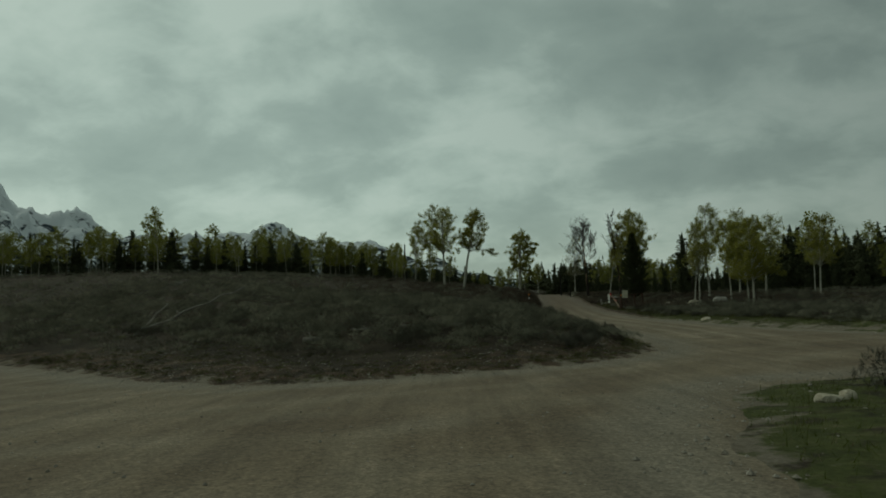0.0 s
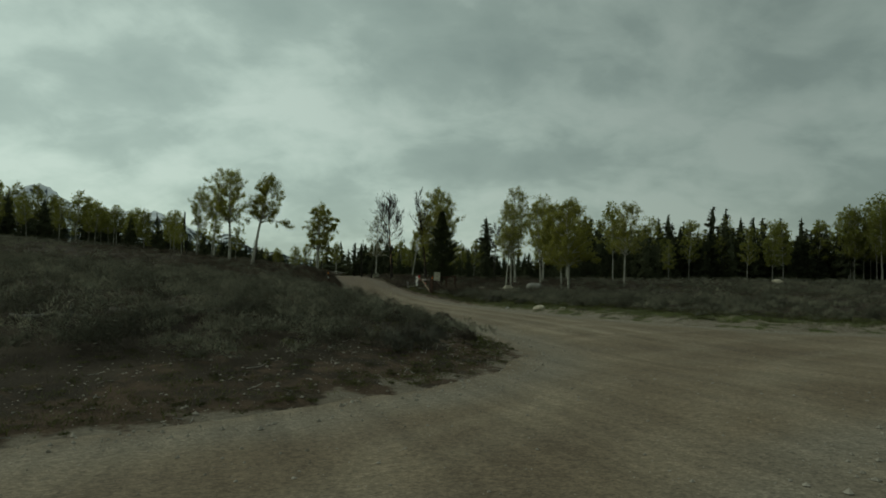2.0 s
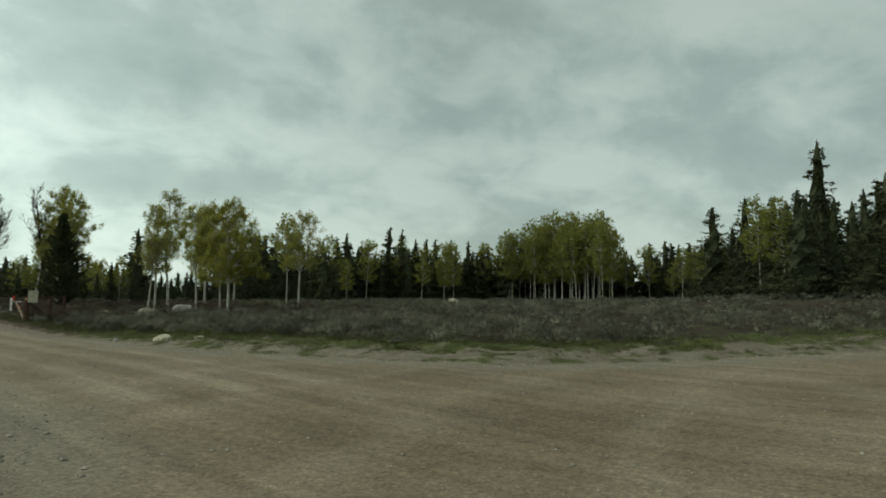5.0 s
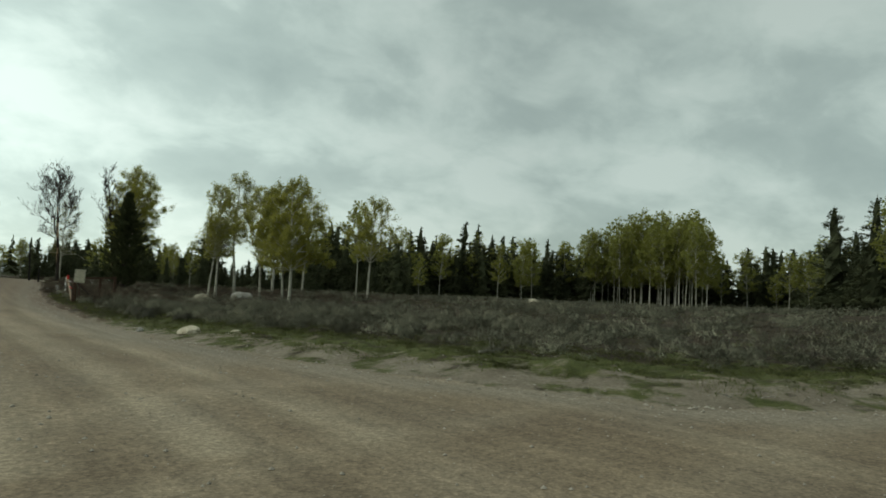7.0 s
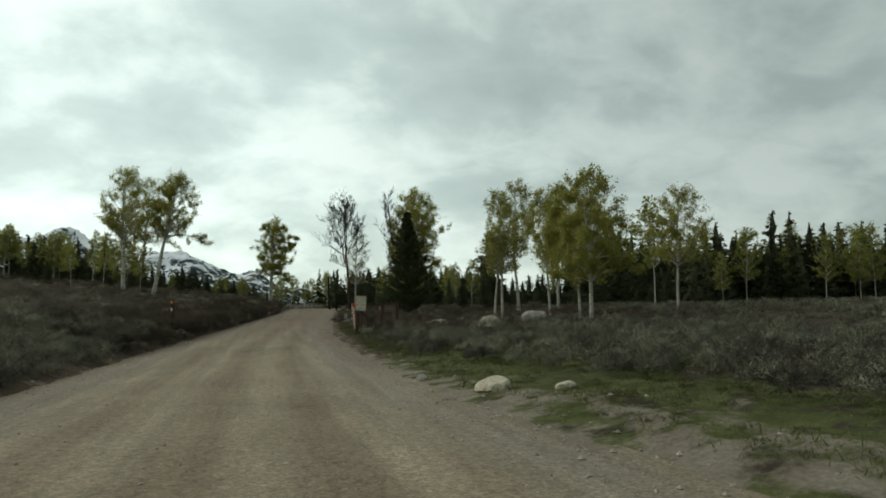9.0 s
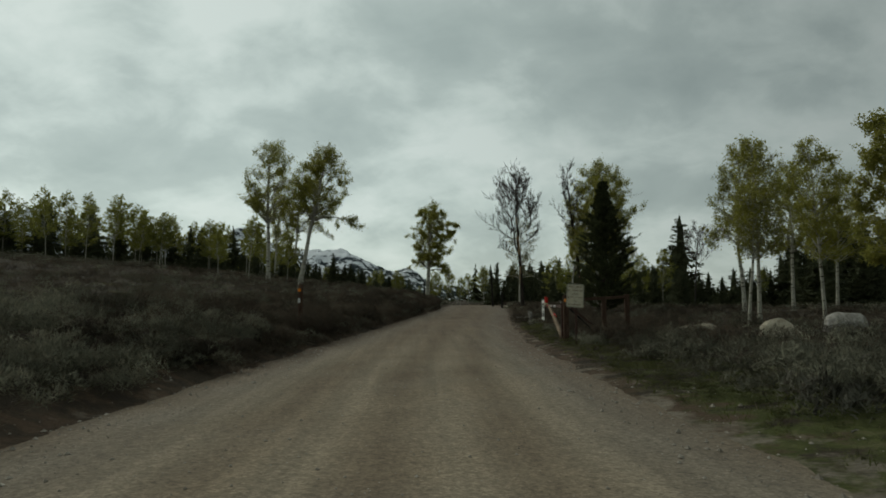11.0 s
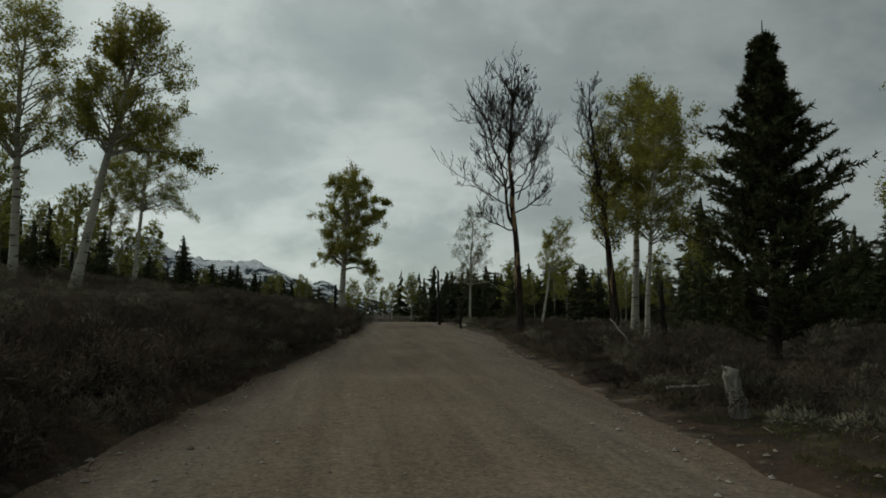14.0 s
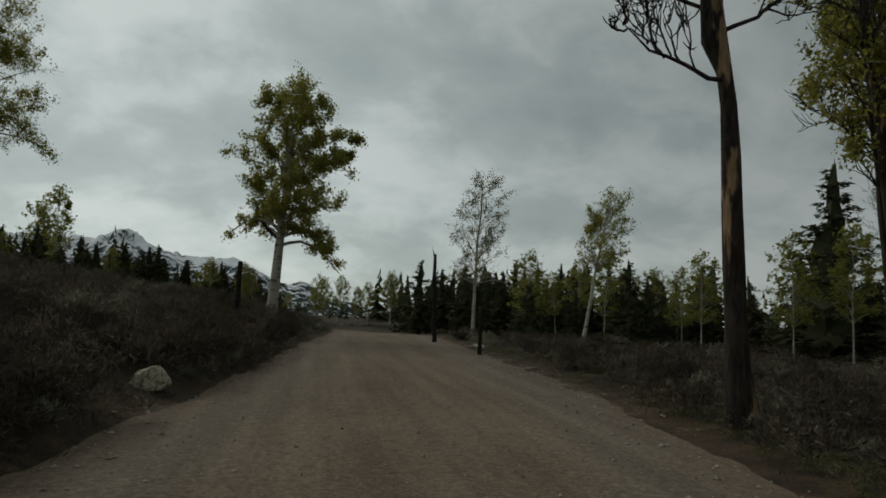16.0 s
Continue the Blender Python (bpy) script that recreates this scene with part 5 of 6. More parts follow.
def build_sage():
    # bushes near the road stand as things of their own
    r, x, y, d = scatter(61, 4200, -4, 30, 19, 134)
    near = np.where((d < 2.6) & ~by_gate(x, y))[0]
    near = near[:: max(1, len(near) // 285)][:290]
    z = land(x, y)
    for i in near:
        dry = r.uniform() < (0.03 if y[i] < 56 else 0.97)
        ob = new("sagebrush")
        for nm, me in zip(("foliage", "stem"), DRY_MESH[r.randint(2)] if dry else SAGE_MESH[r.randint(6)]):
            mesh_part(nm, me, ob)
        s = r.uniform(0.7, 1.35)
        ob.matrix_basis = pose(x[i], y[i], z[i] - 0.03, r.uniform(-8, 8), r.uniform(-8, 8), r.uniform(0, 360)) @ Matrix.Diagonal((s, s, s * r.uniform(0.8, 1.15), 1))
        tagged(ob, "dry brownish sagebrush beside the gravel road" if dry else "grey-green sagebrush beside the gravel road", "bush", "roadside sagebrush")
    taken = set(near.tolist())
    rest = [i for i in range(len(x)) if i not in taken]
    rest = np.array(rest)

    def dry_part(a, b, seed):
        q = np.random.RandomState(seed)
        return (b > 58) & (q.uniform(0, 1, len(a)) < 0.8 * np.clip((b - 56) / 12, 0, 1)) & (np.abs(a - 14) < 30)
    dk = dry_part(x[rest], y[rest], 5)
    dry_places = [(x[rest][dk], y[rest][dk])]
    rest = rest[~dk]
    cover("sagebrush_cover", SAGE_RANGE, 62, [(x[rest], y[rest]), strip(96, 230, 0, 3.0, 11.0, 38, 61), strip(97, 300, 1, 4.2, 13.0, 23, 42)], 330, (0.5, 1.45))
    # the range beyond, as one growth
    places = []
    for sd, n, box in ((63, 6000, (-34, 46, 16, 145)), (64, 4600, (17, 105, 20, 112)), (65, 2200, (-100, 0, 40, 130)), (66, 260, (2.5, 40, -8, 13)), (70, 1500, (-6, 44, 140, 214)), (120, 2600, (-30, 8, 23, 62)), (121, 900, (-60, -20, 30, 75))):
        _, a, b, _ = scatter(sd, n, *box)
        dk = dry_part(a, b, sd)
        dry_places.append((a[dk], b[dk]))
        places.append((a[~dk], b[~dk]))
    cover("sagebrush_range", SAGE_RANGE, 67, places, 200, (0.5, 1.7))
    ga, gb = [], []
    for sd, n, box in ((90, 2600, (-26, 9, 22, 80)), (91, 2600, (16, 48, 22, 75))):
        q, a, b, d = scatter(sd, n, *box)
        k = waves(a, b, 8.0, 35) + 0.5 * waves(a, b, 2.5, 36) > -0.02
        ga.append(a[k])
        gb.append(b[k])
    cover("range_grass", GRASS_RANGE, 92, list(zip(ga, gb)), 95, (0.45, 0.95))
    _, a, b, _ = scatter(68, 1700, -30, 60, 16, 140)
    cover("bank_brush", SAGE_RANGE, 75, [strip(76, 520, 1, 0.1, 2.0, 28, 140), strip(77, 160, 0, 0.9, 2.6, 62, 140)], 280, (0.5, 1.2))
    q = [strip(130, 290, 1, 0.5, 4.5, 63, 128), strip(131, 240, 1, 0.3, 1.6, 64, 118), strip(135, 60, 0, 1.8, 5.0, 62, 76)]
    cover("bank_thicket", DRY_RANGE, 132, q, 520, (0.9, 2.1))
    cover("bank_sage", SAGE_RANGE, 133, [strip(134, 190, 1, 0.6, 6.0, 40, 66), strip(138, 24, 0, 1.3, 3.4, 54, 63), strip(137, 70, 1, 1.2, 6.0, 66, 120)], 480, (0.9, 1.9))
    cover("verge_herbs", GRASS_RANGE, 93, [strip(94, 1100, 0, 0.5, 6.0, 22, 59), strip(95, 320, 0, 0.4, 2.0, 57, 110), strip(136, 620, 0, 0.4, 3.2, 56, 79)], 75, (0.18, 0.6))
    cover("mound_tufts", GRASS_RANGE, 85, [strip(86, 420, 1, 0.4, 5.0, 17, 28), strip(87, 260, 1, 0.1, 1.2, 17, 40), strip(139, 120, 1, 0.1, 1.3, 26, 33)], 90, (0.15, 0.5))
    cover("dry_brush_cover", DRY_RANGE, 69, dry_places + [(a, b), strip(78, 520, 0, 1.3, 6.0, 62, 130), strip(79, 270, 1, 0.2, 3.2, 60, 125), strip(80, 260, 1, -0.2, 0.7, 60, 112), strip(81, 230, 0, 0.3, 2.2, 80, 112)], 138, (0.5, 1.5))


def strip(seed, n, left, d0, d1, y0, y1):
    """Places close along one side of the road."""
    r = np.random.RandomState(seed)
    x, y = r.uniform(-18 if y1 < 60 else 3, 28, 30000), r.uniform(y0, y1, 30000)
    d = edge_distance(x, y)
    k = np.where((d > d0) & (d < d1) & (left_side(x, y) == left))[0][:n]
    return x[k], y[k]


def by_gate(x, y):
    """The trodden ground about the gate, where no brush stands."""
    return (x > 16.2) & (x < 17.75 + 0.13 * np.maximum(y - 69.4, 0)) & (y > 64) & (y < 78.4)


def cover(name, mat, seed, places, blades, size):
    """Many bushes as one growth; nearer ones carry more sprays."""
    r = np.random.RandomState(seed)
    x, y = np.concatenate([p[0] for p in places]), np.concatenate([p[1] for p in places])
    k = np.hypot(x - 13.15, y - 103.6) > 1.2
    if mat is not GRASS_RANGE:
        k &= ~by_gate(x, y)
    x, y = x[k], y[k]
    z = land(x, y)
    far = np.clip(np.hypot(x - 13, (y - np.clip(y, 0, 95))) / 60, 0, 1)
    s = Soup()
    B = (blades * np.interp(far, [0.05, 0.12, 0.25, 0.5, 1.0], [1.8, 1.6, 1.15, 0.75, 0.3])).astype(int)
    k = np.repeat(np.arange(len(x)), B)
    n = len(k)
    ws = r.uniform(0, 1, len(x)) ** 1.5
    hs, ws = (size[0] + (size[1] - size[0]) * ws) * r.uniform(0.42, 0.66, len(x)), (size[0] + (size[1] - size[0]) * ws) * r.uniform(0.46, 0.66, len(x))
    tone = np.clip(r.uniform(0.55, 1.4, len(x)) * np.clip(0.97 + 1.1 * waves(x, y, 4.0, 33), 0.5, 1.4), 0.4, 1.4)
    if mat is GRASS_RANGE:
        hs = hs * 0.6
    lobe = r.randint(0, 4, n)
    la = lobe * 1.6 + k * 2.1
    v = r.normal(size=(n, 3))
    v /= np.linalg.norm(v, axis=1, keepdims=True)
    v[:, 2] = np.abs(v[:, 2]) * 1.3 - 0.55
    rad = r.uniform(0.35, 0.9, n)
    o = np.stack([x[k] + (np.cos(la) * 0.5 + v[:, 0] * 0.46 * rad) * ws[k], y[k] + (np.sin(la) * 0.5 + v[:, 1] * 0.46 * rad) * ws[k],
                  z[k] + np.maximum((0.45 + 0.14 * (lobe % 2) + v[:, 2] * 0.42 * rad) * hs[k], 0.02)], 1)
    face = bush_face(r, v, np.cos(la) * 0.35, np.sin(la) * 0.35)
    low = mat is GRASS_RANGE
    v = specks(r, o, v + [0, 0, 0.75], ((0.06 if low else 0.075) + 0.06 * far[k]) * np.clip(hs[k] / 0.4, 0.5, 1.15), n, (0.08 if low else 0.055) + 0.06 * far[k, None])
    s.add(v, np.arange(3 * n).reshape(n, 3))
    me = s.mesh(name, [mat])
    set_attr(me, "tone", np.repeat(tone, B * 3))
    set_face(me, face)
    tagged(new(name, me), "grey-green sagebrush covering the range" if mat is SAGE_RANGE else "tufts of olive-green grass among the brush" if mat is GRASS_RANGE else "dry brown brush among the sagebrush", "brush", kind="stuff")


build_sage()
for bx, by, bs in ((8.3, 12.6, 1.1), (9.4, 12.0, 1.3), (8.8, 11.2, 1.0), (10.5, 12.6, 1.2)):
    corner = new("sagebrush")
    for nm, me in zip(("foliage", "stem"), SAGE_MESH[3]):
        mesh_part(nm, me, corner)
    corner.matrix_basis = pose(bx, by, at(bx, by) - 0.03, 0, 0, 90 * bx) @ Matrix.Scale(bs, 4)
    tagged(corner, "dark sagebrush clump at the grassy road corner", "bush", "roadside sagebrush")


def build_grass():
    """Short grass on the verges and dry stalks at the road's edge."""
    for name, mat, seed, n, h, lab in (("verge_grass", GRASS_LEAF, 71, 52000, 0.055, "short green grass along the road verge"), ("dry_grass", STRAW, 72, 7000, 0.075, "straw-coloured dry grass stalks on the verge")):
        r = np.random.RandomState(seed)
        m = n * 7
        x, y = r.uniform(-10, 40, m), r.uniform(4, 120, m)
        d = edge_distance(x, y)
        lft = left_side(x, y)
        w = waves(x, y, 3.0, 9) + 0.6 * waves(x, y, 1.0, 10)
        p = np.where(lft > 0, np.exp(-((d - 0.5) / 0.7) ** 2) * 0.8 + 0.05 + 0.5 * (y < 30) * np.exp(-(d / 4.5) ** 2), np.exp(-np.maximum(d - 1.4, 0) ** 2 / 9.0) + 0.08 + 0.7 * by_gate(x, y)) * np.clip(0.25 + 1.7 * w, 0.0, 1)
        k = (d > 0.45) & (r.uniform(0, 1, m) < p)
        x, y = x[k][:n], y[k][:n]
        z = land(x, y)
        c = np.repeat(np.stack([x, y, z - 0.02], 1), 5, axis=0) + r.normal(size=(5 * len(x), 3)) * [0.12, 0.12, 0]
        q = len(c)
        dv = r.normal(size=(q, 3)) * 0.75 + [0, 0, 0.6]
        ln = (h * r.uniform(0.5, 1.5, q))[:, None]
        a = r.uniform(0, 6.283, q)
        sd = np.stack([np.cos(a), np.sin(a), 0 * a], 1) * (0.008 if name == "verge_grass" else 0.005)
        v = np.stack([c - sd, c + sd, c + dv * ln], 1).reshape(-1, 3)
        s = Soup()
        s.add(v, np.arange(3 * q).reshape(q, 3))
        tagged(new(name, s.mesh(name, [mat])), lab, "grass", kind="stuff")


build_grass()


# ---- stones and boulders ----
def rock_bm(seed, sx, sy, sz, cuts=3):
    r = np.random.RandomState(seed)
    bm = bmesh.new()
    bmesh.ops.create_icosphere(bm, subdivisions=cuts, radius=1.0)
    planes = [Vector(r.normal(size=3)).normalized() for _ in range(11)]
    lim = r.uniform(0.55, 0.9, 11)
    for v in bm.verts:
        c = v.co.copy()
        for p, l in zip(planes, lim):
            e = c.dot(p) - l
            if e > 0:
                c -= p * e * 0.85
        c *= 1 + 0.09 * noise.noise(c * 2.3 + Vector((seed, 0, 0))) + 0.035 * noise.noise(c * 7 + Vector((0, seed, 0)))
        v.co = Vector((c.x * sx, c.y * sy, max(c.z, -0.45) * sz))
    return bm


def boulder(x, y, sx, sy, sz, seed, label, mat=None, rz=0.0, sink=0.25):
    ob = part("boulder", rock_bm(seed, sx, sy, sz), mat or ROCK_GREY, None)
    ob.matrix_basis = pose(x, y, at(x, y) + sz * (0.45 - sink), 0, 0, rz)
    tagged(ob, label, "rock", "roadside boulders")


boulder(17.08, 44.3, 0.38, 0.3, 0.24, 1, "pale cream boulder in the grass verge", ROCK_PALE, 0, 0.42)
boulder(18.2, 43.8, 0.2, 0.14, 0.12, 2, "small pale stone in the grass verge", ROCK_PALE)
boulder(16.5, 47.6, 0.13, 0.1, 0.1, 3, "small grey stone at the road edge")
boulder(20.4, 54.4, 0.24, 0.16, 0.13, 4, "small pale flat stone among sagebrush", ROCK_PALE)
boulder(21.6, 66.8, 0.85, 0.5, 0.62, 5, "large pale grey boulder among sagebrush", ROCK_PALE, 15)
boulder(25.2, 68.4, 0.8, 0.5, 0.5, 6, "pale grey boulder in sagebrush", ROCK_PALE)
boulder(28.1, 69.4, 0.95, 0.6, 0.62, 7, "broad tan boulder under meadow aspens", ROCK_GREY)
boulder(66.0, 79.6, 1.0, 0.6, 0.8, 8, "pale boulder far out in the sagebrush", ROCK_PALE)
boulder(7.9, 73.8, 0.4, 0.28, 0.3, 9, "pale rock on the road bank", ROCK_GREY)
boulder(13.3, 104.2, 0.36, 0.26, 0.24, 10, "grey-tan boulder at the foot of the bank", ROCK_PALE, 40, 0.1)
boulder(22.3, 121.0, 0.35, 0.25, 0.22, 11, "pale stone by a fence post", ROCK_PALE)
boulder(23.4, 97.3, 0.28, 0.2, 0.3, 12, "pale upright stone in dry brush", ROCK_PALE)
boulder(6.3, 10.9, 0.22, 0.16, 0.14, 13, "white stone at the corner of the grass", ROCK_PALE)
boulder(6.75, 11.15, 0.18, 0.14, 0.12, 14, "white stone at the corner of the grass", ROCK_PALE)
boulder(-18, 60, 0.4, 0.3, 0.3, 15, "pale rock on the sagebrush hill", ROCK_GREY)
boulder(-26, 66, 0.5, 0.3, 0.35, 16, "pale rock on the sagebrush hill", ROCK_GREY)


def build_pebbles():
    """Loose stones: thick along the road's edges, thin over it."""
    r = np.random.RandomState(81)
    m = 170000
    x, y = r.uniform(-14, 34, m), r.uniform(6, 118, m)
    d = edge_distance(x, y)
    lft = left_side(x, y)
    p = 0.42 * np.exp(-((d + 0.4) / 0.6) ** 2) + 0.10 * np.exp(-((d - 0.8) / 1.2) ** 2) + 0.26 * (d < 0) + 0.5 * lft * (y < 30) * np.exp(-((d - 2) / 2.8) ** 2)
    k = r.uniform(0, 1, m) < p
    x, y, d = x[k], y[k], d[k]
    z = np.where(d < 0.1, road_z(x, y, d), land(x, y, d))
    n = len(x)
    s = 0.011 + 0.028 * r.uniform(0, 1, n) ** 6
    s = s * np.where(d > -1.2, 1.25, 0.8)
    base = np.array([(1, 0, 0), (0.3, 0.95, 0), (-0.8, 0.6, 0), (-0.8, -0.6, 0), (0.3, -0.95, 0), (0, 0, 0.75), (0, 0, -0.5)], float)
    v = base[None] * r.uniform(0.7, 1.3, (n, 7, 3)) * s[:, None, None]
    a = r.uniform(0, 6.283, n)
    ca, sa = np.cos(a)[:, None], np.sin(a)[:, None]
    v = np.stack([v[:, :, 0] * ca - v[:, :, 1] * sa, v[:, :, 0] * sa + v[:, :, 1] * ca, v[:, :, 2]], -1) + np.stack([x, y, z + 0.2 * s], 1)[:, None]
    f = np.array([(0, 1, 5), (1, 2, 5), (2, 3, 5), (3, 4, 5), (4, 0, 5)])
    so = Soup()
    so.add(v.reshape(-1, 3), (f[None] + (np.arange(n) * 7)[:, None, None]).reshape(-1, 3))
    tagged(new("loose_gravel", so.mesh("loose_gravel", [STONES])), "loose tan and grey stones along the road edges", "gravel", kind="stuff")


build_pebbles()


# ---- dead wood ----
def log(x, y, ang, length, r, seed, label, lift=0.0, mat=None, name="fallen_log", tilt=0.0, branches=2):
    q = np.random.RandomState(seed)
    e = thing(name, x, y, at(x, y) + lift, label, "dead wood", "fallen dead wood", ang)
    dz = math.tan(radians(tilt)) * length
    part("stem", pole_bm((-length / 2, 0, r * 0.7 - dz / 2), (length / 2, 0, r * 0.7 + dz / 2), r, r * 0.55, 9, length * 0.012, q), mat or GREY_WOOD, e, "", True)
    for i in range(branches):
        u = q.uniform(-0.3, 0.45) * length
        a = q.uniform(0.4, 2.6) * q.choice([-1, 1])
        z0 = r + dz * u / length
        part("branch", pole_bm((u, 0, z0 * 0.8), (u + math.cos(a) * 0.5 * length * 0.3, math.sin(a) * length * 0.16, z0 + q.uniform(0.1, 0.45)), r * 0.35, r * 0.12, 6, 0.02, q), mat or GREY_WOOD, e, "", True)


log(-0.4, 27.6, 10, 2.6, 0.075, 1, "weathered grey log lying in the brush", 0.16)
log(-2.7, 26.6, -12, 1.7, 0.06, 2, "weathered grey branch lying on brown dirt", 0.1)
log(-4.7, 25.8, 25, 1.1, 0.10, 3, "short broken log end with pale face")
log(-12.0, 33.0, 24, 4.6, 0.06, 4, "long grey fallen trunk leaning out of sagebrush", 0.9, tilt=22)
log(-14.2, 32.5, 60, 2.4, 0.05, 5, "grey dead branch standing out of sagebrush", 0.35, tilt=38, branches=3)
log(18.37, 81.95, 14, 0.85, 0.028, 7, "pale dead branch on the verge", 0.36, branches=1)
log(21.5, 89.9, -60, 0.9, 0.13, 13, "short broken log with pale splintered end in the brush", 0.12, branches=0)
log(23.6, 96.0, 100, 1.9, 0.035, 8, "bent grey branch sticking up from brush", 0.3, tilt=35, branches=2)
log(11.1, 91.5, 80, 0.7, 0.035, 9, "pale stick at the bank's foot", 0.1)
log(11.9, 98.2, 50, 0.9, 0.04, 12, "pale dead stick at the bank's foot", 0.1)
log(20.2, 57.5, -40, 1.2, 0.03, 10, "thin grey stick in the sagebrush", 0.25, tilt=20)
log(21.5, 36.3, 20, 1.1, 0.04, 11, "grey branch on the gravelly verge", 0.03)


def build_debris():
    """Broken twigs and bark strewn over the bare front of the mound and the verges."""
    r = np.random.RandomState(91)
    m = 14000
    x, y = r.uniform(-16, 26, m), r.uniform(14, 125, m)
    d = edge_distance(x, y)
    lft = left_side(x, y)
    k = (d > 0.15) & (r.uniform(0, 1, m) < np.where((lft > 0) & (y < 31), 0.75 * np.exp(-(d / 4.5) ** 2), 0.16 * np.exp(-(d / 3.0) ** 2)))
    x, y = x[k], y[k]
    z = land(x, y)
    s = Soup()
    for i in range(len(x)):
        ln, a = 0.06 + 0.34 * r.uniform() ** 3, r.uniform(0, 6.283)
        dv = np.array([np.cos(a), np.sin(a), r.uniform(-0.1, 0.35)]) * ln
        o = np.array([x[i], y[i], z[i] + 0.015])
        v, f = tube(np.stack([o, o + dv * 0.5 + r.normal(size=3) * ln * 0.06, o + dv]), [0.011, 0.009, 0.004], 3)
        s.add(v, f)
    tagged(new("wood_debris", s.mesh("wood_debris", [GREY_WOOD])), "pale broken twigs strewn over bare dirt", "debris", kind="stuff")


build_debris()


def stump(x, y, h, r, label, seed):
    q = np.random.RandomState(seed)
    e = thing("tree_stump", x, y, at(x, y), label, "tree stump")
    part("trunk", pole_bm((0.04, 0, -0.2), (-0.05, 0.05, h), r, r * 0.62, 10, 0.03, q), GREY_WOOD, e, "", True)
    part("splinter", pole_bm((-0.08, 0.03, h * 0.8), (-0.2, 0.05, h * 1.05), r * 0.3, r * 0.06, 6), GREY_WOOD, e, "", True)


stump(18.7, 81.3, 0.66, 0.155, "pale weathered stump standing in the brush", 5)


def snag(x, y, top, r, seed, label, lean=(0, 0), mat=None, group="standing dead snags"):
    q = np.random.RandomState(seed)
    z = at(x, y)
    h = top - z
    e = thing("dead_snag", x, y, z, label, "tree stump", group)
    part("trunk", pole_bm((0, 0, -0.3), (lean[0], lean[1], h), r, r * 0.6, 9, 0.03, q), mat or CHARRED, e, "", True)
    part("broken_tip", pole_bm((lean[0] * 0.97 - r * 0.3, lean[1], h - 0.1), (lean[0] - r * 1.2, lean[1], h + 0.35), r * 0.3, r * 0.06, 6), mat or CHARRED, e, "", True)
    for i in range(2):
        u = q.uniform(0.4, 0.85)
        a = q.uniform(0, 6.28)
        part("branch_stub", pole_bm((lean[0] * u, lean[1] * u, h * u), (lean[0] * u + math.cos(a) * 0.5, lean[1] * u + math.sin(a) * 0.5, h * u + 0.2), r * 0.25, r * 0.08, 6), mat or CHARRED, e, "", True)


snag(21.5, 127.0, 5.2, 0.13, 1, "broken dark snag standing by the road", (-0.12, 0))
snag(26.2, 98.3, 3.0, 0.14, 2, "short charred snag in the brush")
snag(-8.3, 132.2, 11.6, 0.17, 3, "charred leaning snag among aspens", (0.45, 0))
snag(-7.5, 131.0, 10.6, 0.12, 4, "thin charred snag among aspens", (-0.3, 0))


# ---- posts, gate and signs ----
def fence_post(x, y, top, r, label, mat=None, reflector=False):
    z = at(x, y)
    e = thing("fence_post", x, y, z, label, "post", "roadside posts")
    part("post", pole_bm((0, 0, -0.4), (0.01, 0, top - z), r, r * 0.92, 12), mat or CHARRED, e, "", True)
    part("cap", pole_bm((0.01, 0, top - z - 0.01), (0.01, 0, top - z + 0.03), r * 0.9, r * 0.55, 12), mat or CHARRED, e, "", True)
    if reflector:
        part("reflector", disc_bm(0.06, 0.02, (-0.02, -r - 0.01, top - z - 0.18)), ORANGE, e, "round amber reflector")
        b = box_bm(0.08, 0.02, 0.16, 0.003)
        bmesh.ops.translate(b, vec=(-0.02, -r - 0.012, top - z - 0.62), verts=b.verts)
        part("marker_plate", b, TAPE, e, "small white marker plate")


def disc_bm(r, th, at_):
    bm = bmesh.new()
    bmesh.ops.create_cone(bm, cap_ends=True, segments=24, radius1=r, radius2=r * 0.85, depth=th)
    bmesh.ops.rotate(bm, matrix=Matrix.Rotation(radians(90), 3, "X"), verts=bm.verts)
    bmesh.ops.translate(bm, vec=at_, verts=bm.verts)
    return bm


fence_post(13.2, 115.3, 3.4, 0.08, "dark round wooden post on the bank by the aspen")
fence_post(21.45, 117.2, 2.35, 0.08, "dark round wooden post by the road")
fence_post(8.6, 69.4, 1.98, 0.09, "dark wooden gate post with amber reflector on the bank", POST_WOOD, True)


def sign_plate(w, h, mat, rim, parent, m, name="sign_panel"):
    """A sheet-metal sign with rounded corners and a dark rim line."""
    bm = box_bm(w, 0.006, h, 0.0, -h / 2)
    v_edges = [e for e in bm.edges if abs(e.verts[0].co.y - e.verts[1].co.y) > 1e-4]
    bmesh.ops.bevel(bm, geom=v_edges, offset=0.035, segments=4, affect="EDGES")
    p = part(name, bm, mat, parent)
    p.matrix_basis = m
    k = 0.02
    for nm, x0, z0, sx, sz in (("rim_top", 0, h / 2 - k, w - 2 * k - 0.05, 0.014), ("rim_bottom", 0, -h / 2 + k, w - 2 * k - 0.05, 0.014), ("rim_side", -w / 2 + k, 0, 0.014, h - 2 * k - 0.05), ("rim_side", w / 2 - k, 0, 0.014, h - 2 * k - 0.05)):
        b = box_bm(sx, 0.003, sz, 0.0, -sz / 2)
        bmesh.ops.translate(b, vec=(x0, -0.0046, z0), verts=b.verts)
        part(nm, b, rim, p, "thin dark border line")
    return p


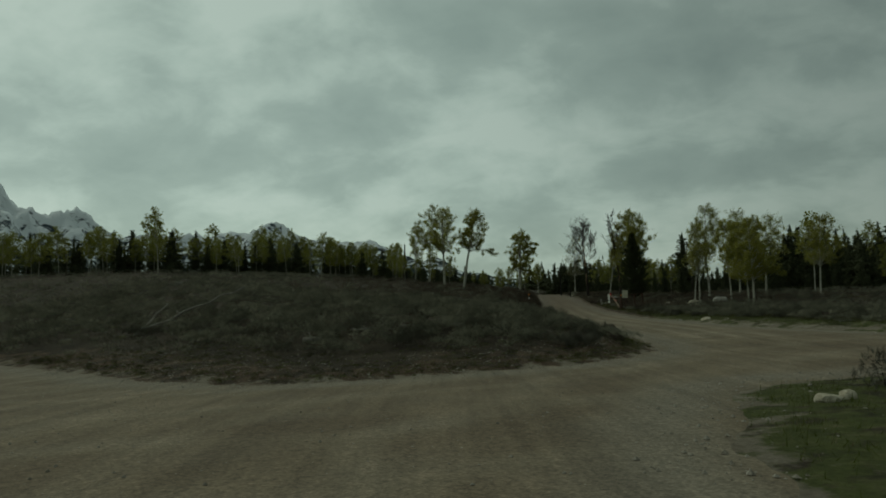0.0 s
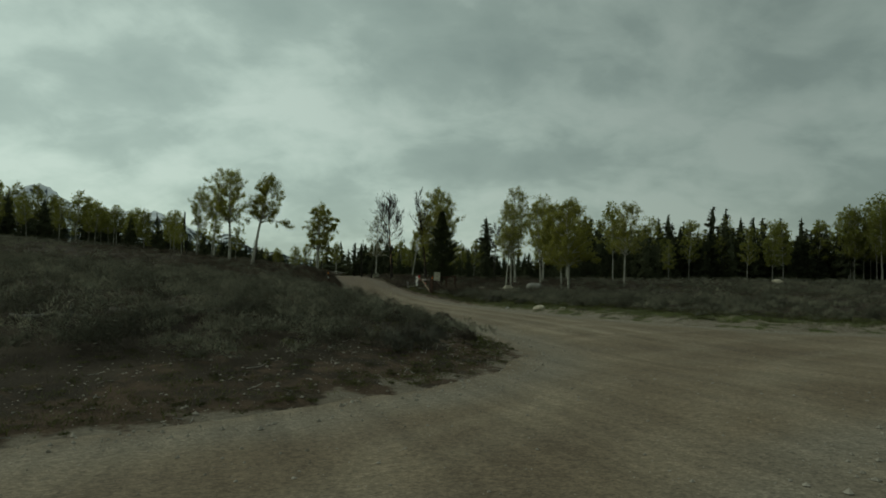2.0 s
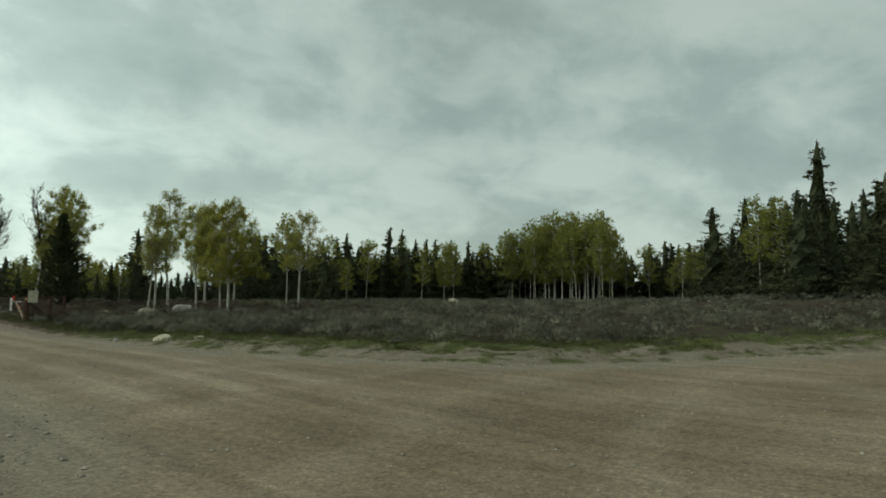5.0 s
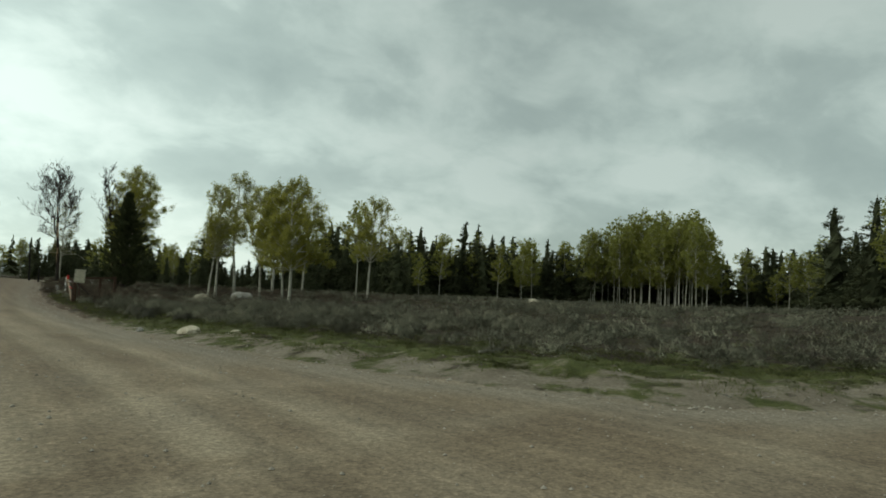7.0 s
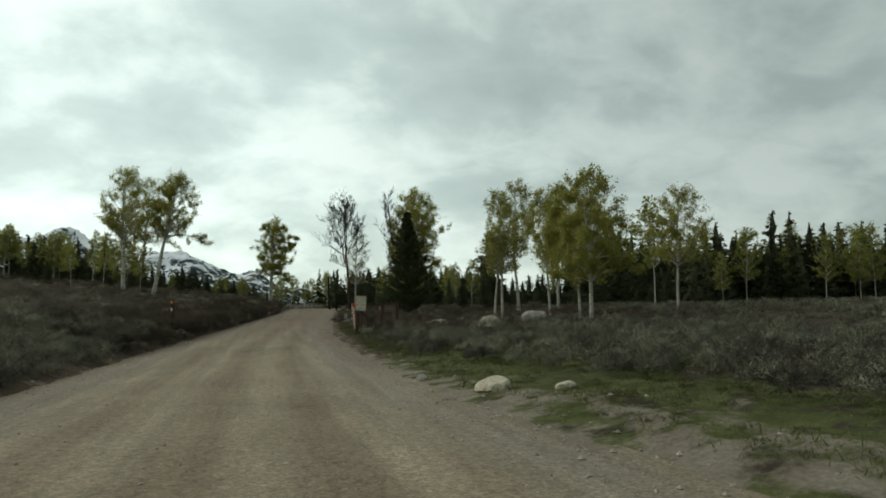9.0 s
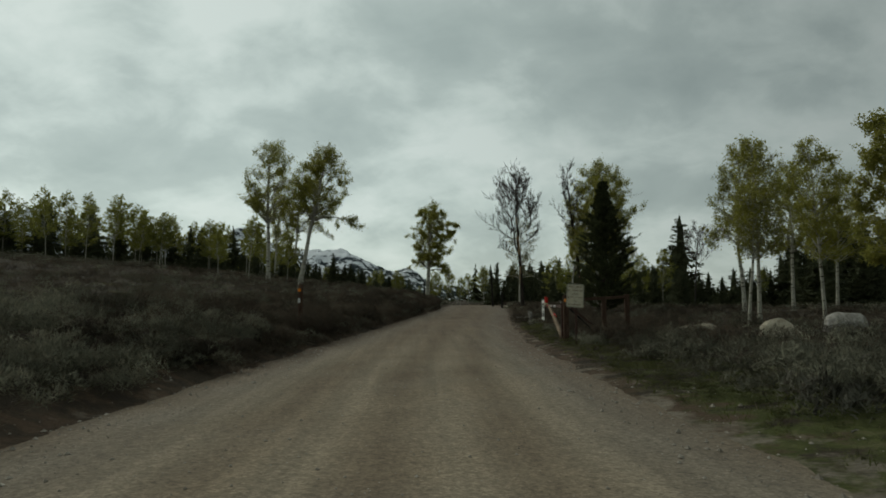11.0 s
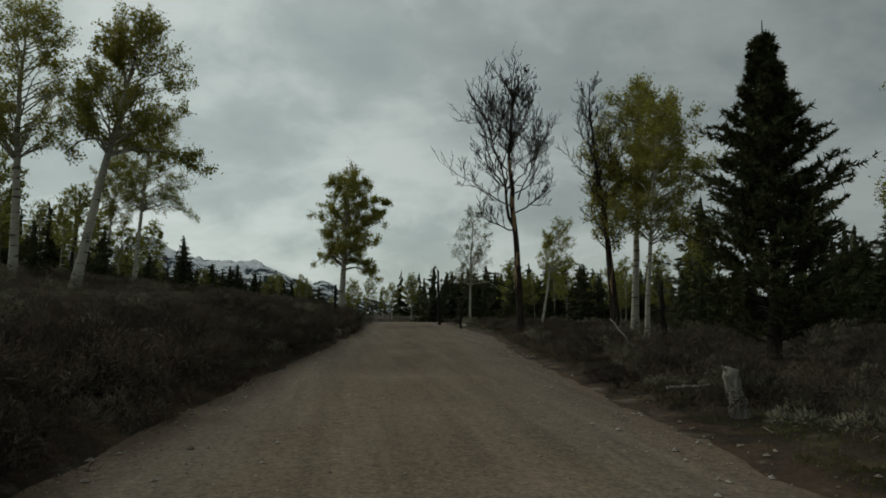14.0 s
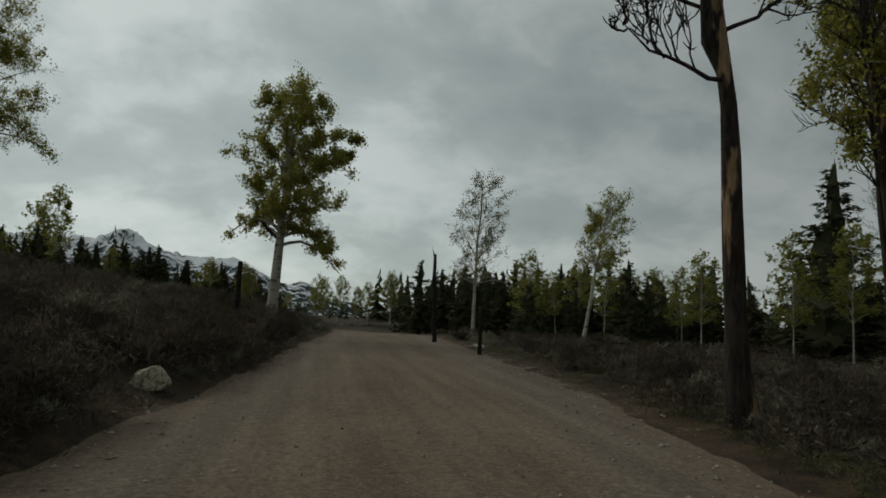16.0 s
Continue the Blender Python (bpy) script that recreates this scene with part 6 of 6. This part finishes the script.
def pets_sign():
    x, y = 17.8, 67.2
    z = at(x, y)
    e = thing("leash_sign", x, y, z, "cream sign about leashed pets on a brown post", "sign", rz=-10)
    part("post", beam_bm((0.02, 0.05, -0.4), (0.02, 0.05, 2.0 - z), 0.07, 0.07, 0.006), RUST_STEEL, e, "brown square post")
    p = sign_plate(0.56, 0.76, SIGN_CREAM, SIGN_BLACK, e, pose(0, 0, 1.58 - z, 0, 3, 0))
    for i, words in enumerate((("PETS", "MUST"), ("BE", "LEASHED"), ("AND",), ("RESTRICTED",), ("TO",), ("ROADWAY",))):
        wide = [0.054 * len(w) for w in words]
        x0 = -(sum(wide) + 0.04 * (len(words) - 1)) / 2
        for w, ww in zip(words, wide):
            text_part("lettering", w, 0.082, SIGN_BROWN, p, pose(x0 + ww / 2, -0.005, 0.285 - i * 0.115, 90), "faded brown lettering")
            x0 += ww + 0.04
    for zz in (0.25, -0.25):
        part("bolt", disc_bm(0.012, 0.012, (0, -0.006, zz)), RUST_STEEL, p)


def gate():
    hx, hy = 17.85, 69.4
    z = at(hx, hy)
    e = thing("road_gate", hx, hy, z, "open brown steel swing gate with reflective tape and sign", "gate")
    end = Vector((0.86, 8.6, 1.22 - z))
    top = 1.22 - z
    part("hinge_post", beam_bm((0, 0, 0.05), (0, 0, top + 0.12), 0.12, 0.12, 0.01), RUST_STEEL, e)
    arm = part("arm", beam_bm((0, 0, top), end, 0.1, 0.1, 0.01), RUST_STEEL, e, "long brown arm with white and red tape")
    d = end - Vector((0, 0, top))
    for u, ln, mt, lab in ((0.24, 0.42, TAPE, "white reflective tape"), (0.315, 0.12, TAPE, "white reflective tape"), (0.42, 0.24, TAPE, "white reflective tape"), (0.475, 0.24, TAPE, "white reflective tape"), (0.64, 0.26, RED_PAINT, "red tape")):
        a = Vector((0, 0, top)) + d * u
        b = a + d.normalized() * ln
        part("tape", beam_bm(a + Vector((-0.006, 0, 0)), b + Vector((-0.006, 0, 0)), 0.102, 0.075, 0), mt, arm, lab)
    brace = part("brace", pole_bm((-0.02, 0.05, 0.12), Vector((0, 0, top)) + d * 0.52 + Vector((-0.06, 0, -0.03)), 0.075, 0.065, 12), POLE_WOOD, e, "pale peeled pole brace", True)
    for u in (0.62,):
        p0 = Vector((-0.02, 0.05, 0.12))
        q0 = Vector((0, 0, top)) + d * 0.52
        c = p0 + (q0 - p0) * u
        part("tape", pole_bm(c, c + (q0 - p0).normalized() * 0.14, 0.082, 0.08, 12), RED_PAINT, brace, "red tape band")
    # sign hung on the arm's road face near its end
    turn = -90 - math.degrees(math.atan2(d.x, d.y))
    c = Vector((0, 0, top)) + d * 0.895
    p = sign_plate(1.5, 0.95, SIGN_WHITE, SIGN_BLACK, e, pose(c.x - 0.07, c.y, 1.0 - z, 0, 0, turn), "closed_sign_panel")
    p["label"] = "white panel hung on the gate's end"
    for word, up in (("ROAD", 0.19), ("CLOSED", -0.19)):
        for i in range(3):
            text_part("lettering", word, 0.36, SIGN_BLACK, p, pose(0.011 * (i - 1), -0.005 - 0.0012 * i, up, 90), "black lettering")
    c = Vector((0, 0, top)) + d * 0.785
    part("red_lamp", pole_bm((c.x, c.y, c.z + 0.12), (c.x, c.y, c.z + 0.38), 0.08, 0.075, 16), RED_PAINT, e, "red warning lamp", True)
    b = box_bm(0.13, 0.13, 0.13, 0.012)
    bmesh.ops.translate(b, vec=(c.x, c.y, c.z - 0.01), verts=b.verts)
    part("lamp_base", b, CREAM, e, "cream lamp housing")


def gate_frame():
    """The stout wooden post beside the gate with its braced second post."""
    x, y = 17.86, 68.9
    z = at(x, y)
    e = thing("gate_post_frame", x, y, z, "brown wooden post frame with amber reflector and braces", "fence")
    part("post", beam_bm((0, 0, -0.5), (0, 0, 1.62 - z), 0.17, 0.17, 0.015), POST_WOOD, e)
    part("middle_post", beam_bm((1.3, -0.12, -0.5), (1.3, -0.12, 1.55 - z), 0.14, 0.14, 0.015), POST_WOOD, e)
    part("end_post", beam_bm((2.08, -0.2, -0.5), (2.08, -0.2, 1.64 - z), 0.15, 0.15, 0.015), POST_WOOD, e)
    part("rail", beam_bm((0.08, -0.01, 1.44 - z), (2.1, -0.2, 1.56 - z), 0.1, 0.1, 0.012), POST_WOOD, e)
    part("brace", beam_bm((0.1, 0.06, 1.25 - z), (1.2, -0.1, 0.3), 0.07, 0.07, 0.01), RUST_STEEL, e)
    part("brace", beam_bm((0.1, -0.1, 1.15 - z), (0.95, -0.22, 0.3), 0.055, 0.055, 0.01), CHARRED, e)
    part("reflector", disc_bm(0.065, 0.02, (-0.02, -0.097, 1.43 - z)), ORANGE, e, "round amber reflector")


pets_sign()
gate()
gate_frame()


# from paces to metres
for ob in list(scene.objects):
    if ob.parent is None and ob.type in ("MESH", "EMPTY"):
        ob.matrix_basis = Matrix.Scale(PACE, 4) @ ob.matrix_basis
